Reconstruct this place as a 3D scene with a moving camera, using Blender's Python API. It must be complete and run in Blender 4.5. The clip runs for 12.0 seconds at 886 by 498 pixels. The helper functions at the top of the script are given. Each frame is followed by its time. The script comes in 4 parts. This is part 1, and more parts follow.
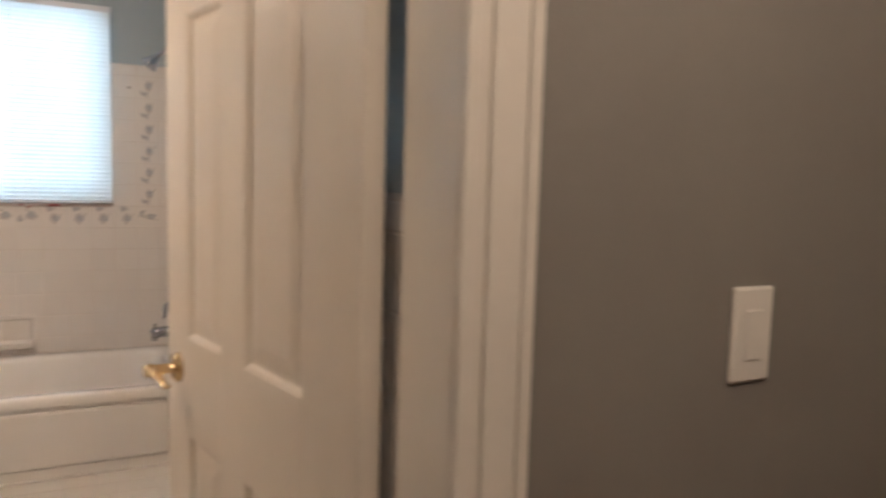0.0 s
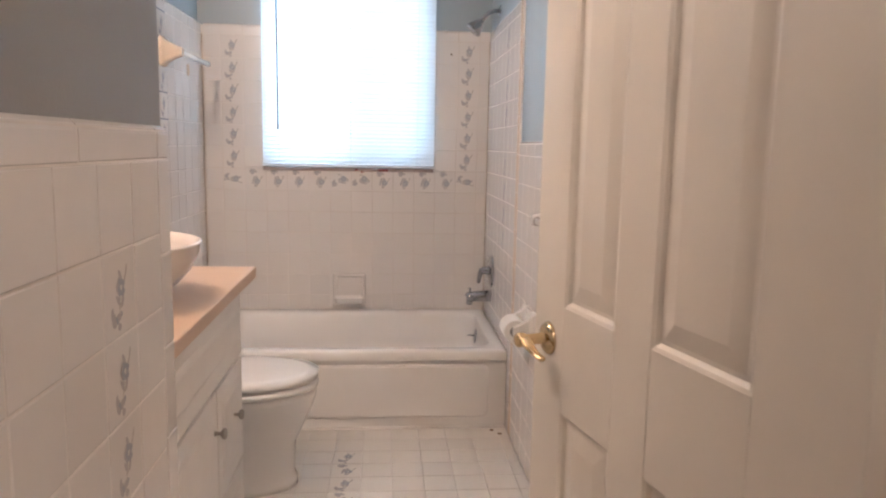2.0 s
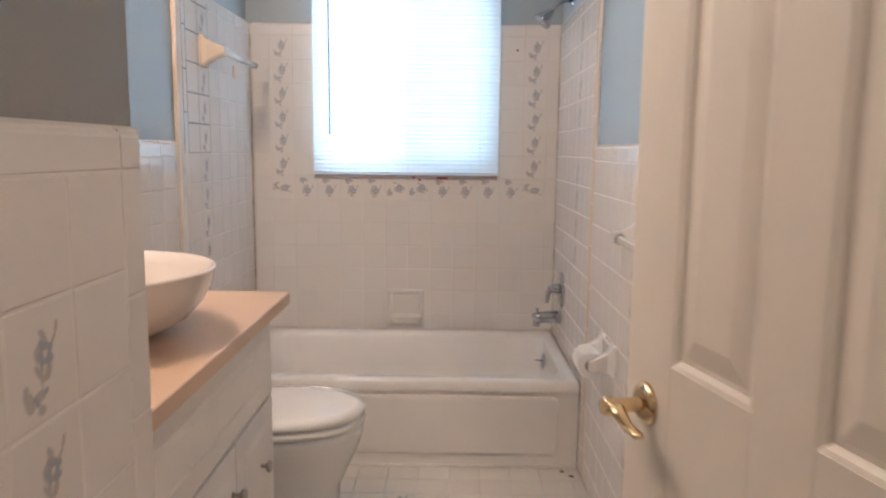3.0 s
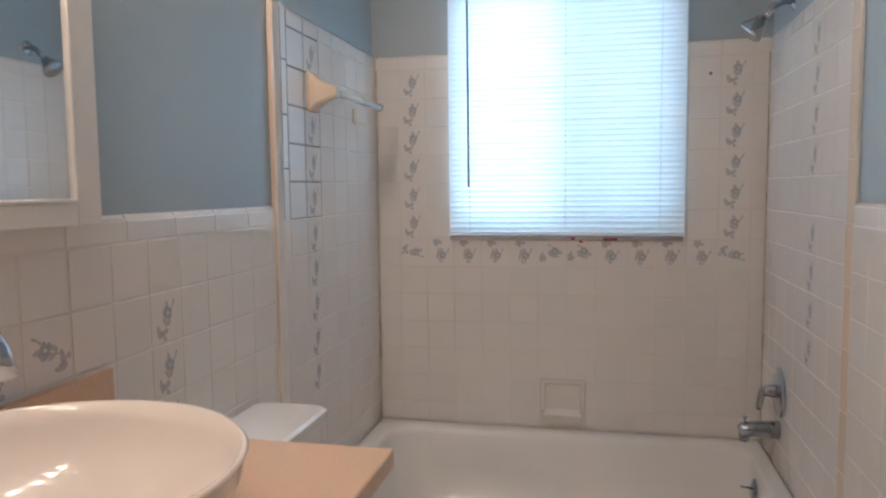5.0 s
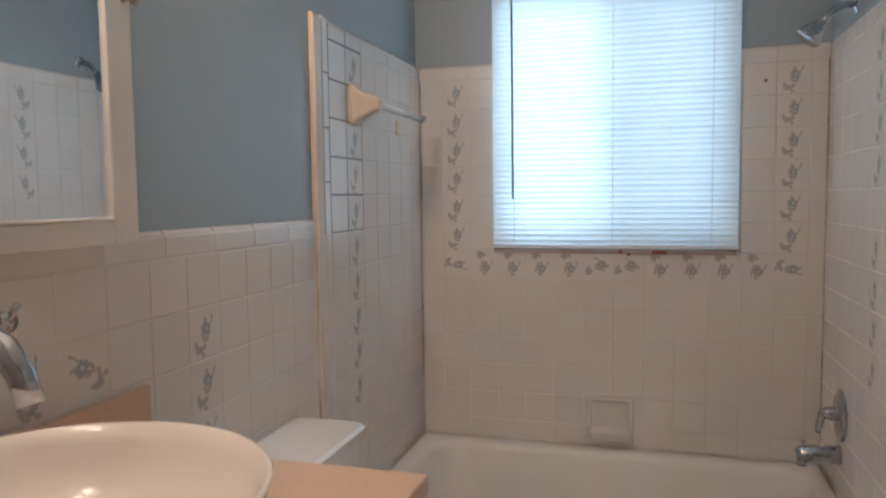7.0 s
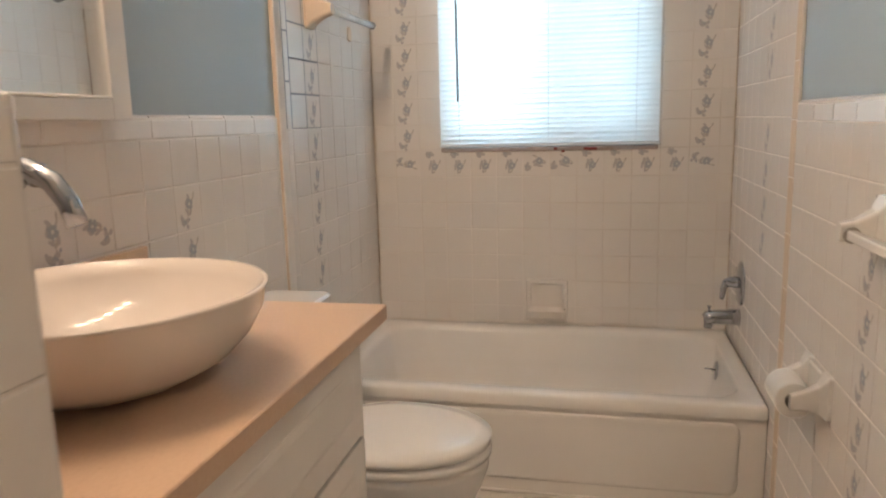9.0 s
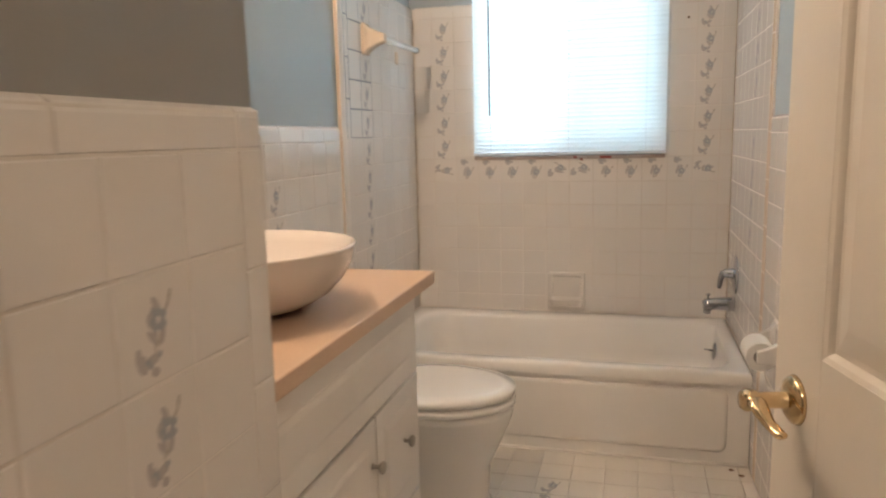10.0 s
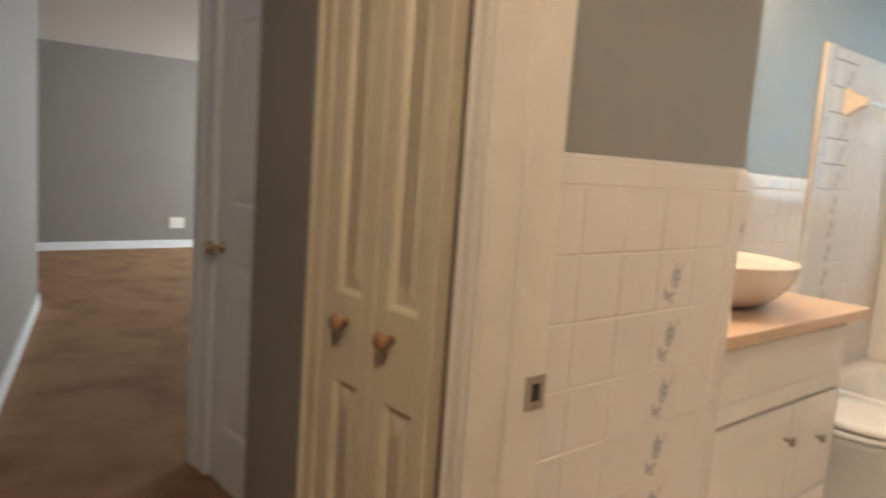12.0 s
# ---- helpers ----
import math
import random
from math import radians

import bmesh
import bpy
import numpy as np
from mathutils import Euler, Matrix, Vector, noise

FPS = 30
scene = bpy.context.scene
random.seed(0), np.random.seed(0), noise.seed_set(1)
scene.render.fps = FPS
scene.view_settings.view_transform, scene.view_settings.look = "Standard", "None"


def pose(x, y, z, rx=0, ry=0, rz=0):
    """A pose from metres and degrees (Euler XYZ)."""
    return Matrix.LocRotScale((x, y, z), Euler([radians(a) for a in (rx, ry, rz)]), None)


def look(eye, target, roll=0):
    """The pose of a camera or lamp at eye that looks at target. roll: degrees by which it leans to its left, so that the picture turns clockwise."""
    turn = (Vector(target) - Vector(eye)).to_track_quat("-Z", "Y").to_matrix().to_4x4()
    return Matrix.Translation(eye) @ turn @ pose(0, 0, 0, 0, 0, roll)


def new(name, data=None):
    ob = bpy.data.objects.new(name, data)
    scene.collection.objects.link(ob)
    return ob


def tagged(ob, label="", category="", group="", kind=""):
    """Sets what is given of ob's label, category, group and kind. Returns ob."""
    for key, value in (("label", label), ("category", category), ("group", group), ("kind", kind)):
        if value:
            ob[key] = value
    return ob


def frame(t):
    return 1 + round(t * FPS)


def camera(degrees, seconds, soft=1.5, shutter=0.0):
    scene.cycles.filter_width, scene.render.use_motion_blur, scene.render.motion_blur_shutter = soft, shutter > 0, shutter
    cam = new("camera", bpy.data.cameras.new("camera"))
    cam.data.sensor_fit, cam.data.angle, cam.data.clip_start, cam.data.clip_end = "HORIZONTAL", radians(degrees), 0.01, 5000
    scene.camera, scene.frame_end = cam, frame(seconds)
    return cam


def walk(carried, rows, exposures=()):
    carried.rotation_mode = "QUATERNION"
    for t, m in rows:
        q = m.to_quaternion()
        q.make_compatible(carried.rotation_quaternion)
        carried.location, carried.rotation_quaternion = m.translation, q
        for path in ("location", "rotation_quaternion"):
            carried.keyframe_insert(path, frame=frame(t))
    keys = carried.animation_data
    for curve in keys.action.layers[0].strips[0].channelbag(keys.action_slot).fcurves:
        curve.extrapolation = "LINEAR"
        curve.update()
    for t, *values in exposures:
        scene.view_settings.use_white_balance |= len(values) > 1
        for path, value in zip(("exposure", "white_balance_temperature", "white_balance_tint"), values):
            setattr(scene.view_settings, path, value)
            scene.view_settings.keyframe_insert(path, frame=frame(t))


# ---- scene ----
cam = camera(63.3, 12.0, soft=2.1, shutter=0.5)
METRES, EYE, TILT, LEAN, TURN = 8.0, 1.5, 0.0, 0.0, -27.2
PATH = [
    (0, (1.095, -3.999, 1.249), (1.967, -2.209, 1.061), 1.6),
    (0.5, (0.961, -4.035, 1.295), (1.619, -2.162, 1.053), 2.7),
    (1, (0.958, -3.882, 1.245), (1.368, -1.941, 0.988), 2.4),
    (1.5, (0.948, -3.82, 1.223), (1.2, -1.855, 0.947), 1.6),
    (2, (0.93, -3.757, 1.207), (1.092, -1.784, 0.925), 1.1),
    (2.5, (0.92, -3.65, 1.201), (1.011, -1.671, 0.922), 0.6),
    (3, (0.96, -3.433, 1.205), (0.94, -1.451, 0.936), 0.6),
    (5, (0.884, -2.751, 1.273), (0.456, -0.805, 1.106), -0.6),
    (5.5, (0.888, -2.709, 1.291), (0.377, -0.78, 1.172), -0.7),
    (6, (0.905, -2.695, 1.29), (0.334, -0.78, 1.219), -1.0),
    (6.5, (0.906, -2.698, 1.296), (0.321, -0.787, 1.211), -0.9),
    (7, (0.894, -2.71, 1.288), (0.335, -0.795, 1.144), -0.7),
    (7.5, (0.899, -2.736, 1.267), (0.373, -0.819, 1.042), -0.9),
    (9.3, (0.985, -3.08, 1.198), (0.56, -1.158, 0.845), -1.5),
    (9.6, (1.007, -3.221, 1.2), (0.566, -1.3, 0.863), -1.3),
    (10, (1.042, -3.389, 1.189), (0.534, -1.479, 0.879), -1.3),
    (10.2, (1.048, -3.473, 1.194), (0.501, -1.574, 0.889), -1.0),
    (10.5, (1.083, -3.63, 1.206), (0.433, -1.762, 0.911), -0.5),
    (11, (1.145, -3.784, 1.202), (0.238, -2.02, 0.938), 1.0),
    (11.5, (1.256, -3.897, 1.191), (0.005, -2.356, 0.95), 2.7),
    (12, (1.344, -4.035, 1.208), (-0.167, -2.75, 0.956), 4.1),
]
EXPOSURES = [(0.0, 0.20, 6250, 16), (0.6, 0.38, 5980, 18), (1.3, 0.38, 5880, 20), (2.5, 0.32, 5850, 19), (3.2, 0.24, 5750, 16), (4.8, -0.13, 5580, 14), (6.0, -0.35, 5700, 13), (7.6, -0.42, 5950, 14), (9.3, 0.10, 6500, 14), (10.5, 0.18, 6500, 12), (11.3, 0.25, 6500, 11), (12.0, 0.76, 6550, 11)]
walk(cam, [(t, look(eye, target, roll)) for t, eye, target, roll in PATH], EXPOSURES)

# ---- world and light ----
def sky_world(strength):
    w = bpy.data.worlds.new("sky_world")
    scene.world = w
    w.use_nodes = True
    nt = w.node_tree
    sky = nt.nodes.new("ShaderNodeTexSky")
    sky.sky_type = "NISHITA"
    sky.sun_disc = False
    sky.sun_elevation = radians(50)
    sky.sun_rotation = radians(150)
    nt.links.new(sky.outputs[0], nt.nodes["Background"].inputs[0])
    nt.nodes["Background"].inputs[1].default_value = strength


def lamp(name, kind, m, energy, color=(1, 1, 1), size=0.1, size_y=None, angle=0.01):
    d = bpy.data.lights.new(name, kind)
    d.energy, d.color = energy, color
    if kind == "AREA":
        d.shape, d.size, d.size_y = "RECTANGLE", size, size_y or size
    elif kind == "SUN":
        d.angle = angle
    else:
        d.shadow_soft_size = size
    ob = new(name, d)
    ob.matrix_world = m
    return ob


WIN_X0, WIN_X1, WIN_Z0, WIN_Z1 = 0.325, 1.163, 1.106, 2.03
sky_world(0.12)
lamp("sun", "SUN", look((0, 0, 0), (-0.35, 0.55, -0.8)), 3.0, (1, 0.95, 0.88), angle=radians(0.5))
lamp("window_daylight", "AREA", look(((WIN_X0 + WIN_X1) / 2, 0.35, 1.6), ((WIN_X0 + WIN_X1) / 2, -1, 1.5)), 40, (0.66, 0.90, 1.0), 1.2, 1.2)
for i in range(5):
    lamp("vanity_bulb_light", "POINT", pose(0.115, -2.36 + 0.155 * i, 2.14), 2.4, (1.0, 0.80, 0.62), 0.03)
# unseen warm lamp without a fixture, added to light the hall side
lamp("hall_fill_lamp", "POINT", pose(1.47, -4.25, 2.25), 27, (1.0, 0.80, 0.58), 0.06)
# cool area lamp added out of view to brighten the room beyond; no window here
lamp("room_fill_light", "AREA", look((-4.9, 2.0, 1.5), (-5.2, -2, 1.0)), 150, (0.85, 0.95, 1.0), 2.0, 1.4)


# ---- materials ----
def mat(name, color, rough=0.5, metal=0.0, coat=0.0, noise_scale=0, noise_mix=0.0, dark=None, bump=0.0, bump_scale=200, island=0.0, spec=0.5, stretch=None, trans=0.0):
    m = bpy.data.materials.new(name)
    m.use_nodes = True
    nt = m.node_tree
    b = nt.nodes["Principled BSDF"]
    b.inputs["Base Color"].default_value = (*color, 1)
    b.inputs["Roughness"].default_value = rough
    b.inputs["Metallic"].default_value = metal
    b.inputs["Coat Weight"].default_value = coat
    b.inputs["Specular IOR Level"].default_value = spec
    b.inputs["Transmission Weight"].default_value = trans
    co = nt.nodes.new("ShaderNodeTexCoord")
    src = co.outputs["Object"]
    if stretch:
        mp = nt.nodes.new("ShaderNodeMapping")
        mp.inputs["Scale"].default_value = stretch
        nt.links.new(src, mp.inputs[0])
        src = mp.outputs[0]
    out = None
    if noise_scale:
        n = nt.nodes.new("ShaderNodeTexNoise")
        n.inputs["Scale"].default_value = noise_scale
        n.inputs["Detail"].default_value = 6
        nt.links.new(src, n.inputs["Vector"])
        mix = nt.nodes.new("ShaderNodeMix")
        mix.data_type = "RGBA"
        mix.inputs["A"].default_value = (*color, 1)
        mix.inputs["B"].default_value = (*(dark or [c * 0.7 for c in color]), 1)
        mr = nt.nodes.new("ShaderNodeMapRange")
        mr.inputs["From Min"].default_value, mr.inputs["From Max"].default_value = 0.42, 0.68
        mr.inputs["To Max"].default_value = noise_mix
        nt.links.new(n.outputs["Fac"], mr.inputs["Value"])
        nt.links.new(mr.outputs[0], mix.inputs["Factor"])
        out = mix.outputs["Result"]
    if island:
        oi = nt.nodes.new("ShaderNodeObjectInfo")
        hs = nt.nodes.new("ShaderNodeHueSaturation")
        mr = nt.nodes.new("ShaderNodeMapRange")
        mr.inputs["To Min"].default_value, mr.inputs["To Max"].default_value = 1 - island, 1 + island * 0.4
        nt.links.new(oi.outputs["Random"], mr.inputs["Value"])
        nt.links.new(mr.outputs[0], hs.inputs["Value"])
        if out:
            nt.links.new(out, hs.inputs["Color"])
        else:
            hs.inputs["Color"].default_value = (*color, 1)
        out = hs.outputs[0]
    if out:
        nt.links.new(out, b.inputs["Base Color"])
    if bump:
        n = nt.nodes.new("ShaderNodeTexNoise")
        n.inputs["Scale"].default_value = bump_scale
        n.inputs["Detail"].default_value = 4
        nt.links.new(src, n.inputs["Vector"])
        bp = nt.nodes.new("ShaderNodeBump")
        bp.inputs["Strength"].default_value = bump
        bp.inputs["Distance"].default_value = 0.002
        nt.links.new(n.outputs["Fac"], bp.inputs["Height"])
        nt.links.new(bp.outputs[0], b.inputs["Normal"])
    return m


def screen_mat(name, color, cover):
    m = bpy.data.materials.new(name)
    m.use_nodes = True
    nt = m.node_tree
    b = nt.nodes["Principled BSDF"]
    b.inputs["Base Color"].default_value = (*color, 1)
    tr = nt.nodes.new("ShaderNodeBsdfTransparent")
    mx = nt.nodes.new("ShaderNodeMixShader")
    mx.inputs[0].default_value = cover
    nt.links.new(tr.outputs[0], mx.inputs[1])
    nt.links.new(b.outputs[0], mx.inputs[2])
    nt.links.new(mx.outputs[0], nt.nodes["Material Output"].inputs[0])
    return m


M_TILE = mat("glazed_tile", (0.76, 0.715, 0.68), 0.12, spec=0.65, noise_scale=5, noise_mix=0.3, dark=(0.69, 0.63, 0.58), bump=0.05, bump_scale=25, island=0.025)
M_TRIMTILE = mat("cream_trim_tile", (0.74, 0.60, 0.47), 0.2, noise_scale=6, noise_mix=0.3, dark=(0.62, 0.48, 0.36), island=0.05)
M_GROUT = mat("grout", (0.73, 0.685, 0.64), 0.8, noise_scale=3.2, noise_mix=0.8, dark=(0.60, 0.53, 0.47), bump=0.4)
M_PONY = mat("grey_wall_paint", (0.275, 0.265, 0.255), 0.5, noise_scale=3, noise_mix=0.2, dark=(0.245, 0.235, 0.225), bump=0.25, bump_scale=260)
M_PAINT = mat("blue_grey_wall_paint", (0.345, 0.402, 0.44), 0.4, noise_scale=3, noise_mix=0.25, dark=(0.30, 0.36, 0.40), bump=0.25, bump_scale=260)
M_HALL = mat("taupe_hall_paint", (0.235, 0.215, 0.195), 0.6, noise_scale=3, noise_mix=0.25, dark=(0.20, 0.18, 0.165), bump=0.25, bump_scale=260)
M_CEIL = mat("white_ceiling_paint", (0.78, 0.78, 0.76), 0.9, bump=0.3, bump_scale=120)
M_BIFOLD = mat("yellowed_cream_paint", (0.66, 0.58, 0.43), 0.35, noise_scale=4, noise_mix=0.25, bump=0.12, bump_scale=90)
M_DOOR = mat("cream_door_paint", (0.72, 0.655, 0.575), 0.32, noise_scale=4, noise_mix=0.2, bump=0.12, bump_scale=90)
M_TRIM = mat("white_trim_paint", (0.76, 0.71, 0.64), 0.35, noise_scale=6, noise_mix=0.2, bump=0.1, bump_scale=80)
M_CAB = mat("white_cabinet_paint", (0.76, 0.72, 0.68), 0.35, noise_scale=5, noise_mix=0.2, bump=0.08, bump_scale=80)
M_COUNTER = mat("peach_laminate", (0.62, 0.43, 0.30), 0.32, noise_scale=160, noise_mix=0.35, dark=(0.52, 0.33, 0.22))
M_PORC = mat("white_porcelain", (0.80, 0.77, 0.74), 0.06, coat=0.4, noise_scale=4, noise_mix=0.08)
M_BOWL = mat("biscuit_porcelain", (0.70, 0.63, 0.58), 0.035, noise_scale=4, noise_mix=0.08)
# near-black brown: shade of the gaps between the vanity fronts, put into colour
M_GAP_SHADE = mat("front_gap_shade", (0.11, 0.08, 0.06), 0.8)
# dark brown holds the shade that falls on the closet jamb
M_JAMB_SHADE = mat("shaded_brown_jamb", (0.20, 0.14, 0.09), 0.6, noise_scale=6, noise_mix=0.3)
M_TUB = mat("white_enamel", (0.80, 0.765, 0.73), 0.24, coat=0.08, noise_scale=4, noise_mix=0.15, dark=(0.68, 0.62, 0.56))
M_KNOB = mat("tan_wood_knob", (0.34, 0.18, 0.10), 0.4)
M_CHROME = mat("chrome", (0.46, 0.47, 0.50), 0.12, metal=1.0)
M_NICKEL = mat("brushed_nickel", (0.42, 0.38, 0.34), 0.28, metal=1.0)
M_BRASS = mat("polished_brass", (0.68, 0.52, 0.31), 0.16, metal=1.0)
M_CARPET = mat("brown_carpet", (0.32, 0.19, 0.11), 0.95, noise_scale=3, noise_mix=0.8, dark=(0.19, 0.105, 0.06), bump=1.0, bump_scale=400, spec=0.1)
M_BASE = mat("white_baseboard_paint", (0.78, 0.80, 0.82), 0.35, noise_scale=8, noise_mix=0.1)
# near-black colour for the shade inside the latch hole and screw hole
M_DARK = mat("hole_shade", (0.02, 0.018, 0.016), 0.7)
M_MIRROR = mat("mirror_silver", (0.88, 0.9, 0.9), 0.02, metal=1.0)
M_PRINT_B = mat("blue_grey_print", (0.40, 0.41, 0.45), 0.25)
M_PRINT_D = mat("grey_violet_print", (0.50, 0.465, 0.465), 0.2)
M_PRINT_G = mat("sage_print", (0.50, 0.455, 0.42), 0.25)
M_PLASTIC = mat("white_plastic", (0.76, 0.72, 0.66), 0.35)
M_PAPER = mat("toilet_paper", (0.82, 0.80, 0.77), 0.95, bump=0.5, bump_scale=150)
M_FLOORTILE = mat("glazed_floor_tile", (0.74, 0.69, 0.63), 0.28, noise_scale=4, noise_mix=0.4, dark=(0.62, 0.56, 0.50), bump=0.08, bump_scale=40, island=0.06)
M_SILL = mat("stained_sill_tile", (0.50, 0.40, 0.36), 0.4, noise_scale=20, noise_mix=0.6, dark=(0.36, 0.26, 0.22))
M_OPEN = mat("bare_joint", (0.24, 0.25, 0.28), 0.9, noise_scale=30, noise_mix=0.5)
M_GLASS = mat("window_glass", (0.95, 0.97, 0.97), 0.02, trans=1.0)
M_BLIND_RAIL = mat("white_vinyl_rail", (0.74, 0.75, 0.78), 0.4)
M_WAND = mat("grey_wand", (0.16, 0.17, 0.18), 0.4)
M_SCREEN = screen_mat("insect_screen_mesh", (0.12, 0.22, 0.26), 0.24)
M_SOIL = mat("rusty_brown", (0.20, 0.11, 0.06), 0.8, noise_scale=90, noise_mix=0.6)
M_RED = mat("rust_red_caulk", (0.30, 0.06, 0.05), 0.6)


def translucent(name, color, amount):
    m = bpy.data.materials.new(name)
    m.use_nodes = True
    nt = m.node_tree
    b = nt.nodes["Principled BSDF"]
    b.inputs["Base Color"].default_value = (*color, 1)
    b.inputs["Roughness"].default_value = 0.4
    tr = nt.nodes.new("ShaderNodeBsdfTranslucent")
    tr.inputs[0].default_value = (*color, 1)
    mx = nt.nodes.new("ShaderNodeMixShader")
    mx.inputs[0].default_value = amount
    nt.links.new(b.outputs[0], mx.inputs[1])
    nt.links.new(tr.outputs[0], mx.inputs[2])
    nt.links.new(mx.outputs[0], nt.nodes["Material Output"].inputs[0])
    return m


def emitter(name, color, strength):
    m = bpy.data.materials.new(name)
    m.use_nodes = True
    b = m.node_tree.nodes["Principled BSDF"]
    b.inputs["Base Color"].default_value = (*color, 1)
    b.inputs["Emission Color"].default_value = (*color, 1)
    b.inputs["Emission Strength"].default_value = strength
    return m


M_BLIND = translucent("white_vinyl_slat", (0.86, 0.90, 0.93), 0.38)
M_CLEAR = mat("clouded_acrylic", (0.88, 0.90, 0.92), 0.15, trans=0.12)
M_SKYCARD = emitter("daylight_backdrop", (0.62, 0.92, 1.0), 1.1)
M_BULB = emitter("warm_bulb_glass", (1.0, 0.75, 0.50), 46)


# ---- mesh helpers ----
def part(name, bm, material, parent=None, label="", smooth=False, kind=""):
    me = bpy.data.meshes.new(name)
    bm.normal_update()
    bm.to_mesh(me)
    bm.free()
    me.materials.append(material)
    if smooth:
        for p in me.polygons:
            p.use_smooth = True
    ob = new(name, me)
    if parent is not None:
        ob.parent = parent
    return tagged(ob, label, kind=kind)


def thing(name, label, category, group="", m=None):
    ob = tagged(new(name), label, category, group)
    if m is not None:
        ob.matrix_world = m
    return ob


def add_box(bm, x0, y0, z0, x1, y1, z1, bevel=0.0, seg=2):
    r = bmesh.ops.create_cube(bm, size=1)
    vs = r["verts"]
    for v in vs:
        v.co = Vector(((x0 + x1) / 2 + v.co.x * abs(x1 - x0), (y0 + y1) / 2 + v.co.y * abs(y1 - y0), (z0 + z1) / 2 + v.co.z * abs(z1 - z0)))
    if bevel:
        es = list({e for v in vs for e in v.link_edges})
        bmesh.ops.bevel(bm, geom=es, offset=bevel, segments=seg, affect="EDGES", profile=0.5)
    return bm


def box(x0, y0, z0, x1, y1, z1, bevel=0.0, seg=2):
    return add_box(bmesh.new(), x0, y0, z0, x1, y1, z1, bevel, seg)


def add_cyl(bm, p0, p1, r0, r1=None, seg=24, caps=True):
    p0, p1 = Vector(p0), Vector(p1)
    d = p1 - p0
    q = d.to_track_quat("Z", "Y").to_matrix().to_4x4()
    bmesh.ops.create_cone(bm, cap_ends=caps, segments=seg, radius1=r0, radius2=r0 if r1 is None else r1, depth=d.length, matrix=Matrix.Translation((p0 + p1) / 2) @ q)
    return bm


def add_lathe(bm, profile, m=Matrix(), seg=32, sx=1.0, sy=1.0):
    """profile: (radius, height) pairs turned about the local z axis."""
    rings = []
    for r, z in profile:
        if r <= 1e-6:
            rings.append([bm.verts.new(m @ Vector((0, 0, z)))])
        else:
            rings.append([bm.verts.new(m @ Vector((sx * r * math.cos(2 * math.pi * k / seg), sy * r * math.sin(2 * math.pi * k / seg), z))) for k in range(seg)])
    for a, b in zip(rings, rings[1:]):
        for k in range(seg):
            j = (k + 1) % seg
            if len(a) == 1 and len(b) == 1:
                continue
            if len(a) == 1:
                bm.faces.new((a[0], b[k], b[j]))
            elif len(b) == 1:
                bm.faces.new((a[k], b[0], a[j]))
            else:
                bm.faces.new((a[k], b[k], b[j], a[j]))
    bmesh.ops.recalc_face_normals(bm, faces=bm.faces)
    return bm


def add_tube(bm, pts, radii, seg=16, flat=1.0):
    """A tube along pts; radii one a point. flat squashes it along its local y."""
    rings = []
    pts = [Vector(p) for p in pts]
    for i, p in enumerate(pts):
        d = (pts[min(i + 1, len(pts) - 1)] - pts[max(i - 1, 0)]).normalized()
        q = d.to_track_quat("Z", "Y")
        rings.append([bm.verts.new(p + q @ Vector((radii[i] * math.cos(2 * math.pi * k / seg), flat * radii[i] * math.sin(2 * math.pi * k / seg), 0))) for k in range(seg)])
    for a, b in zip(rings, rings[1:]):
        for k in range(seg):
            j = (k + 1) % seg
            bm.faces.new((a[k], b[k], b[j], a[j]))
    bm.faces.new(rings[0])
    bm.faces.new(rings[-1])
    bmesh.ops.recalc_face_normals(bm, faces=bm.faces)
    return bm


def rounded(cx, cy, hx, hy, r, n=6):
    """The corners' arc points of a rounded rectangle, counterclockwise."""
    out = []
    for sx, sy, a0 in ((1, 1, 0), (-1, 1, 90), (-1, -1, 180), (1, -1, 270)):
        for k in range(n + 1):
            a = radians(a0 + 90 * k / n)
            out.append((cx + sx * (hx - r) + r * math.cos(a), cy + sy * (hy - r) + r * math.sin(a)))
    return out


def loft(bm, loops, cap_first=False, cap_last=False):
    rings = [[bm.verts.new(p) for p in loop] for loop in loops]
    for a, b in zip(rings, rings[1:]):
        for k in range(len(a)):
            j = (k + 1) % len(a)
            bm.faces.new((a[k], b[k], b[j], a[j]))
    if cap_first:
        bm.faces.new(rings[0])
    if cap_last:
        bm.faces.new(rings[-1])
    bmesh.ops.recalc_face_normals(bm, faces=bm.faces)
    return bm


def structure(name, bm, material, label, category="wall"):
    return tagged(part(name, bm, material), label, category, kind="structure")


# ---- the plan ----
W = 1.468           # width of the bath, wall to wall
L = 0.018           # left alcove tile face
TOP = 1.79          # top of the tall tile round the tub
CAP = 1.232         # top of the low tile
PCAP = 1.232        # top of the low tile on the entry wall
P = 0.109          # pitch of a tile
TUB = -0.808        # front of the tub
SHELL = -0.922      # front edge of the tall tile, vanity side
SHELL_R = -0.912    # front edge of the tall tile, door side
PONY_X, PONY_Y = 0.567, -2.545
WALL_IN, WALL_OUT = -3.160, -3.310
JAMB_L, JAMB_R = 0.590, 1.447
CEIL = 2.40
RIM = 0.350
COUNTER = 0.850
WALL_FLOOR = -3.235

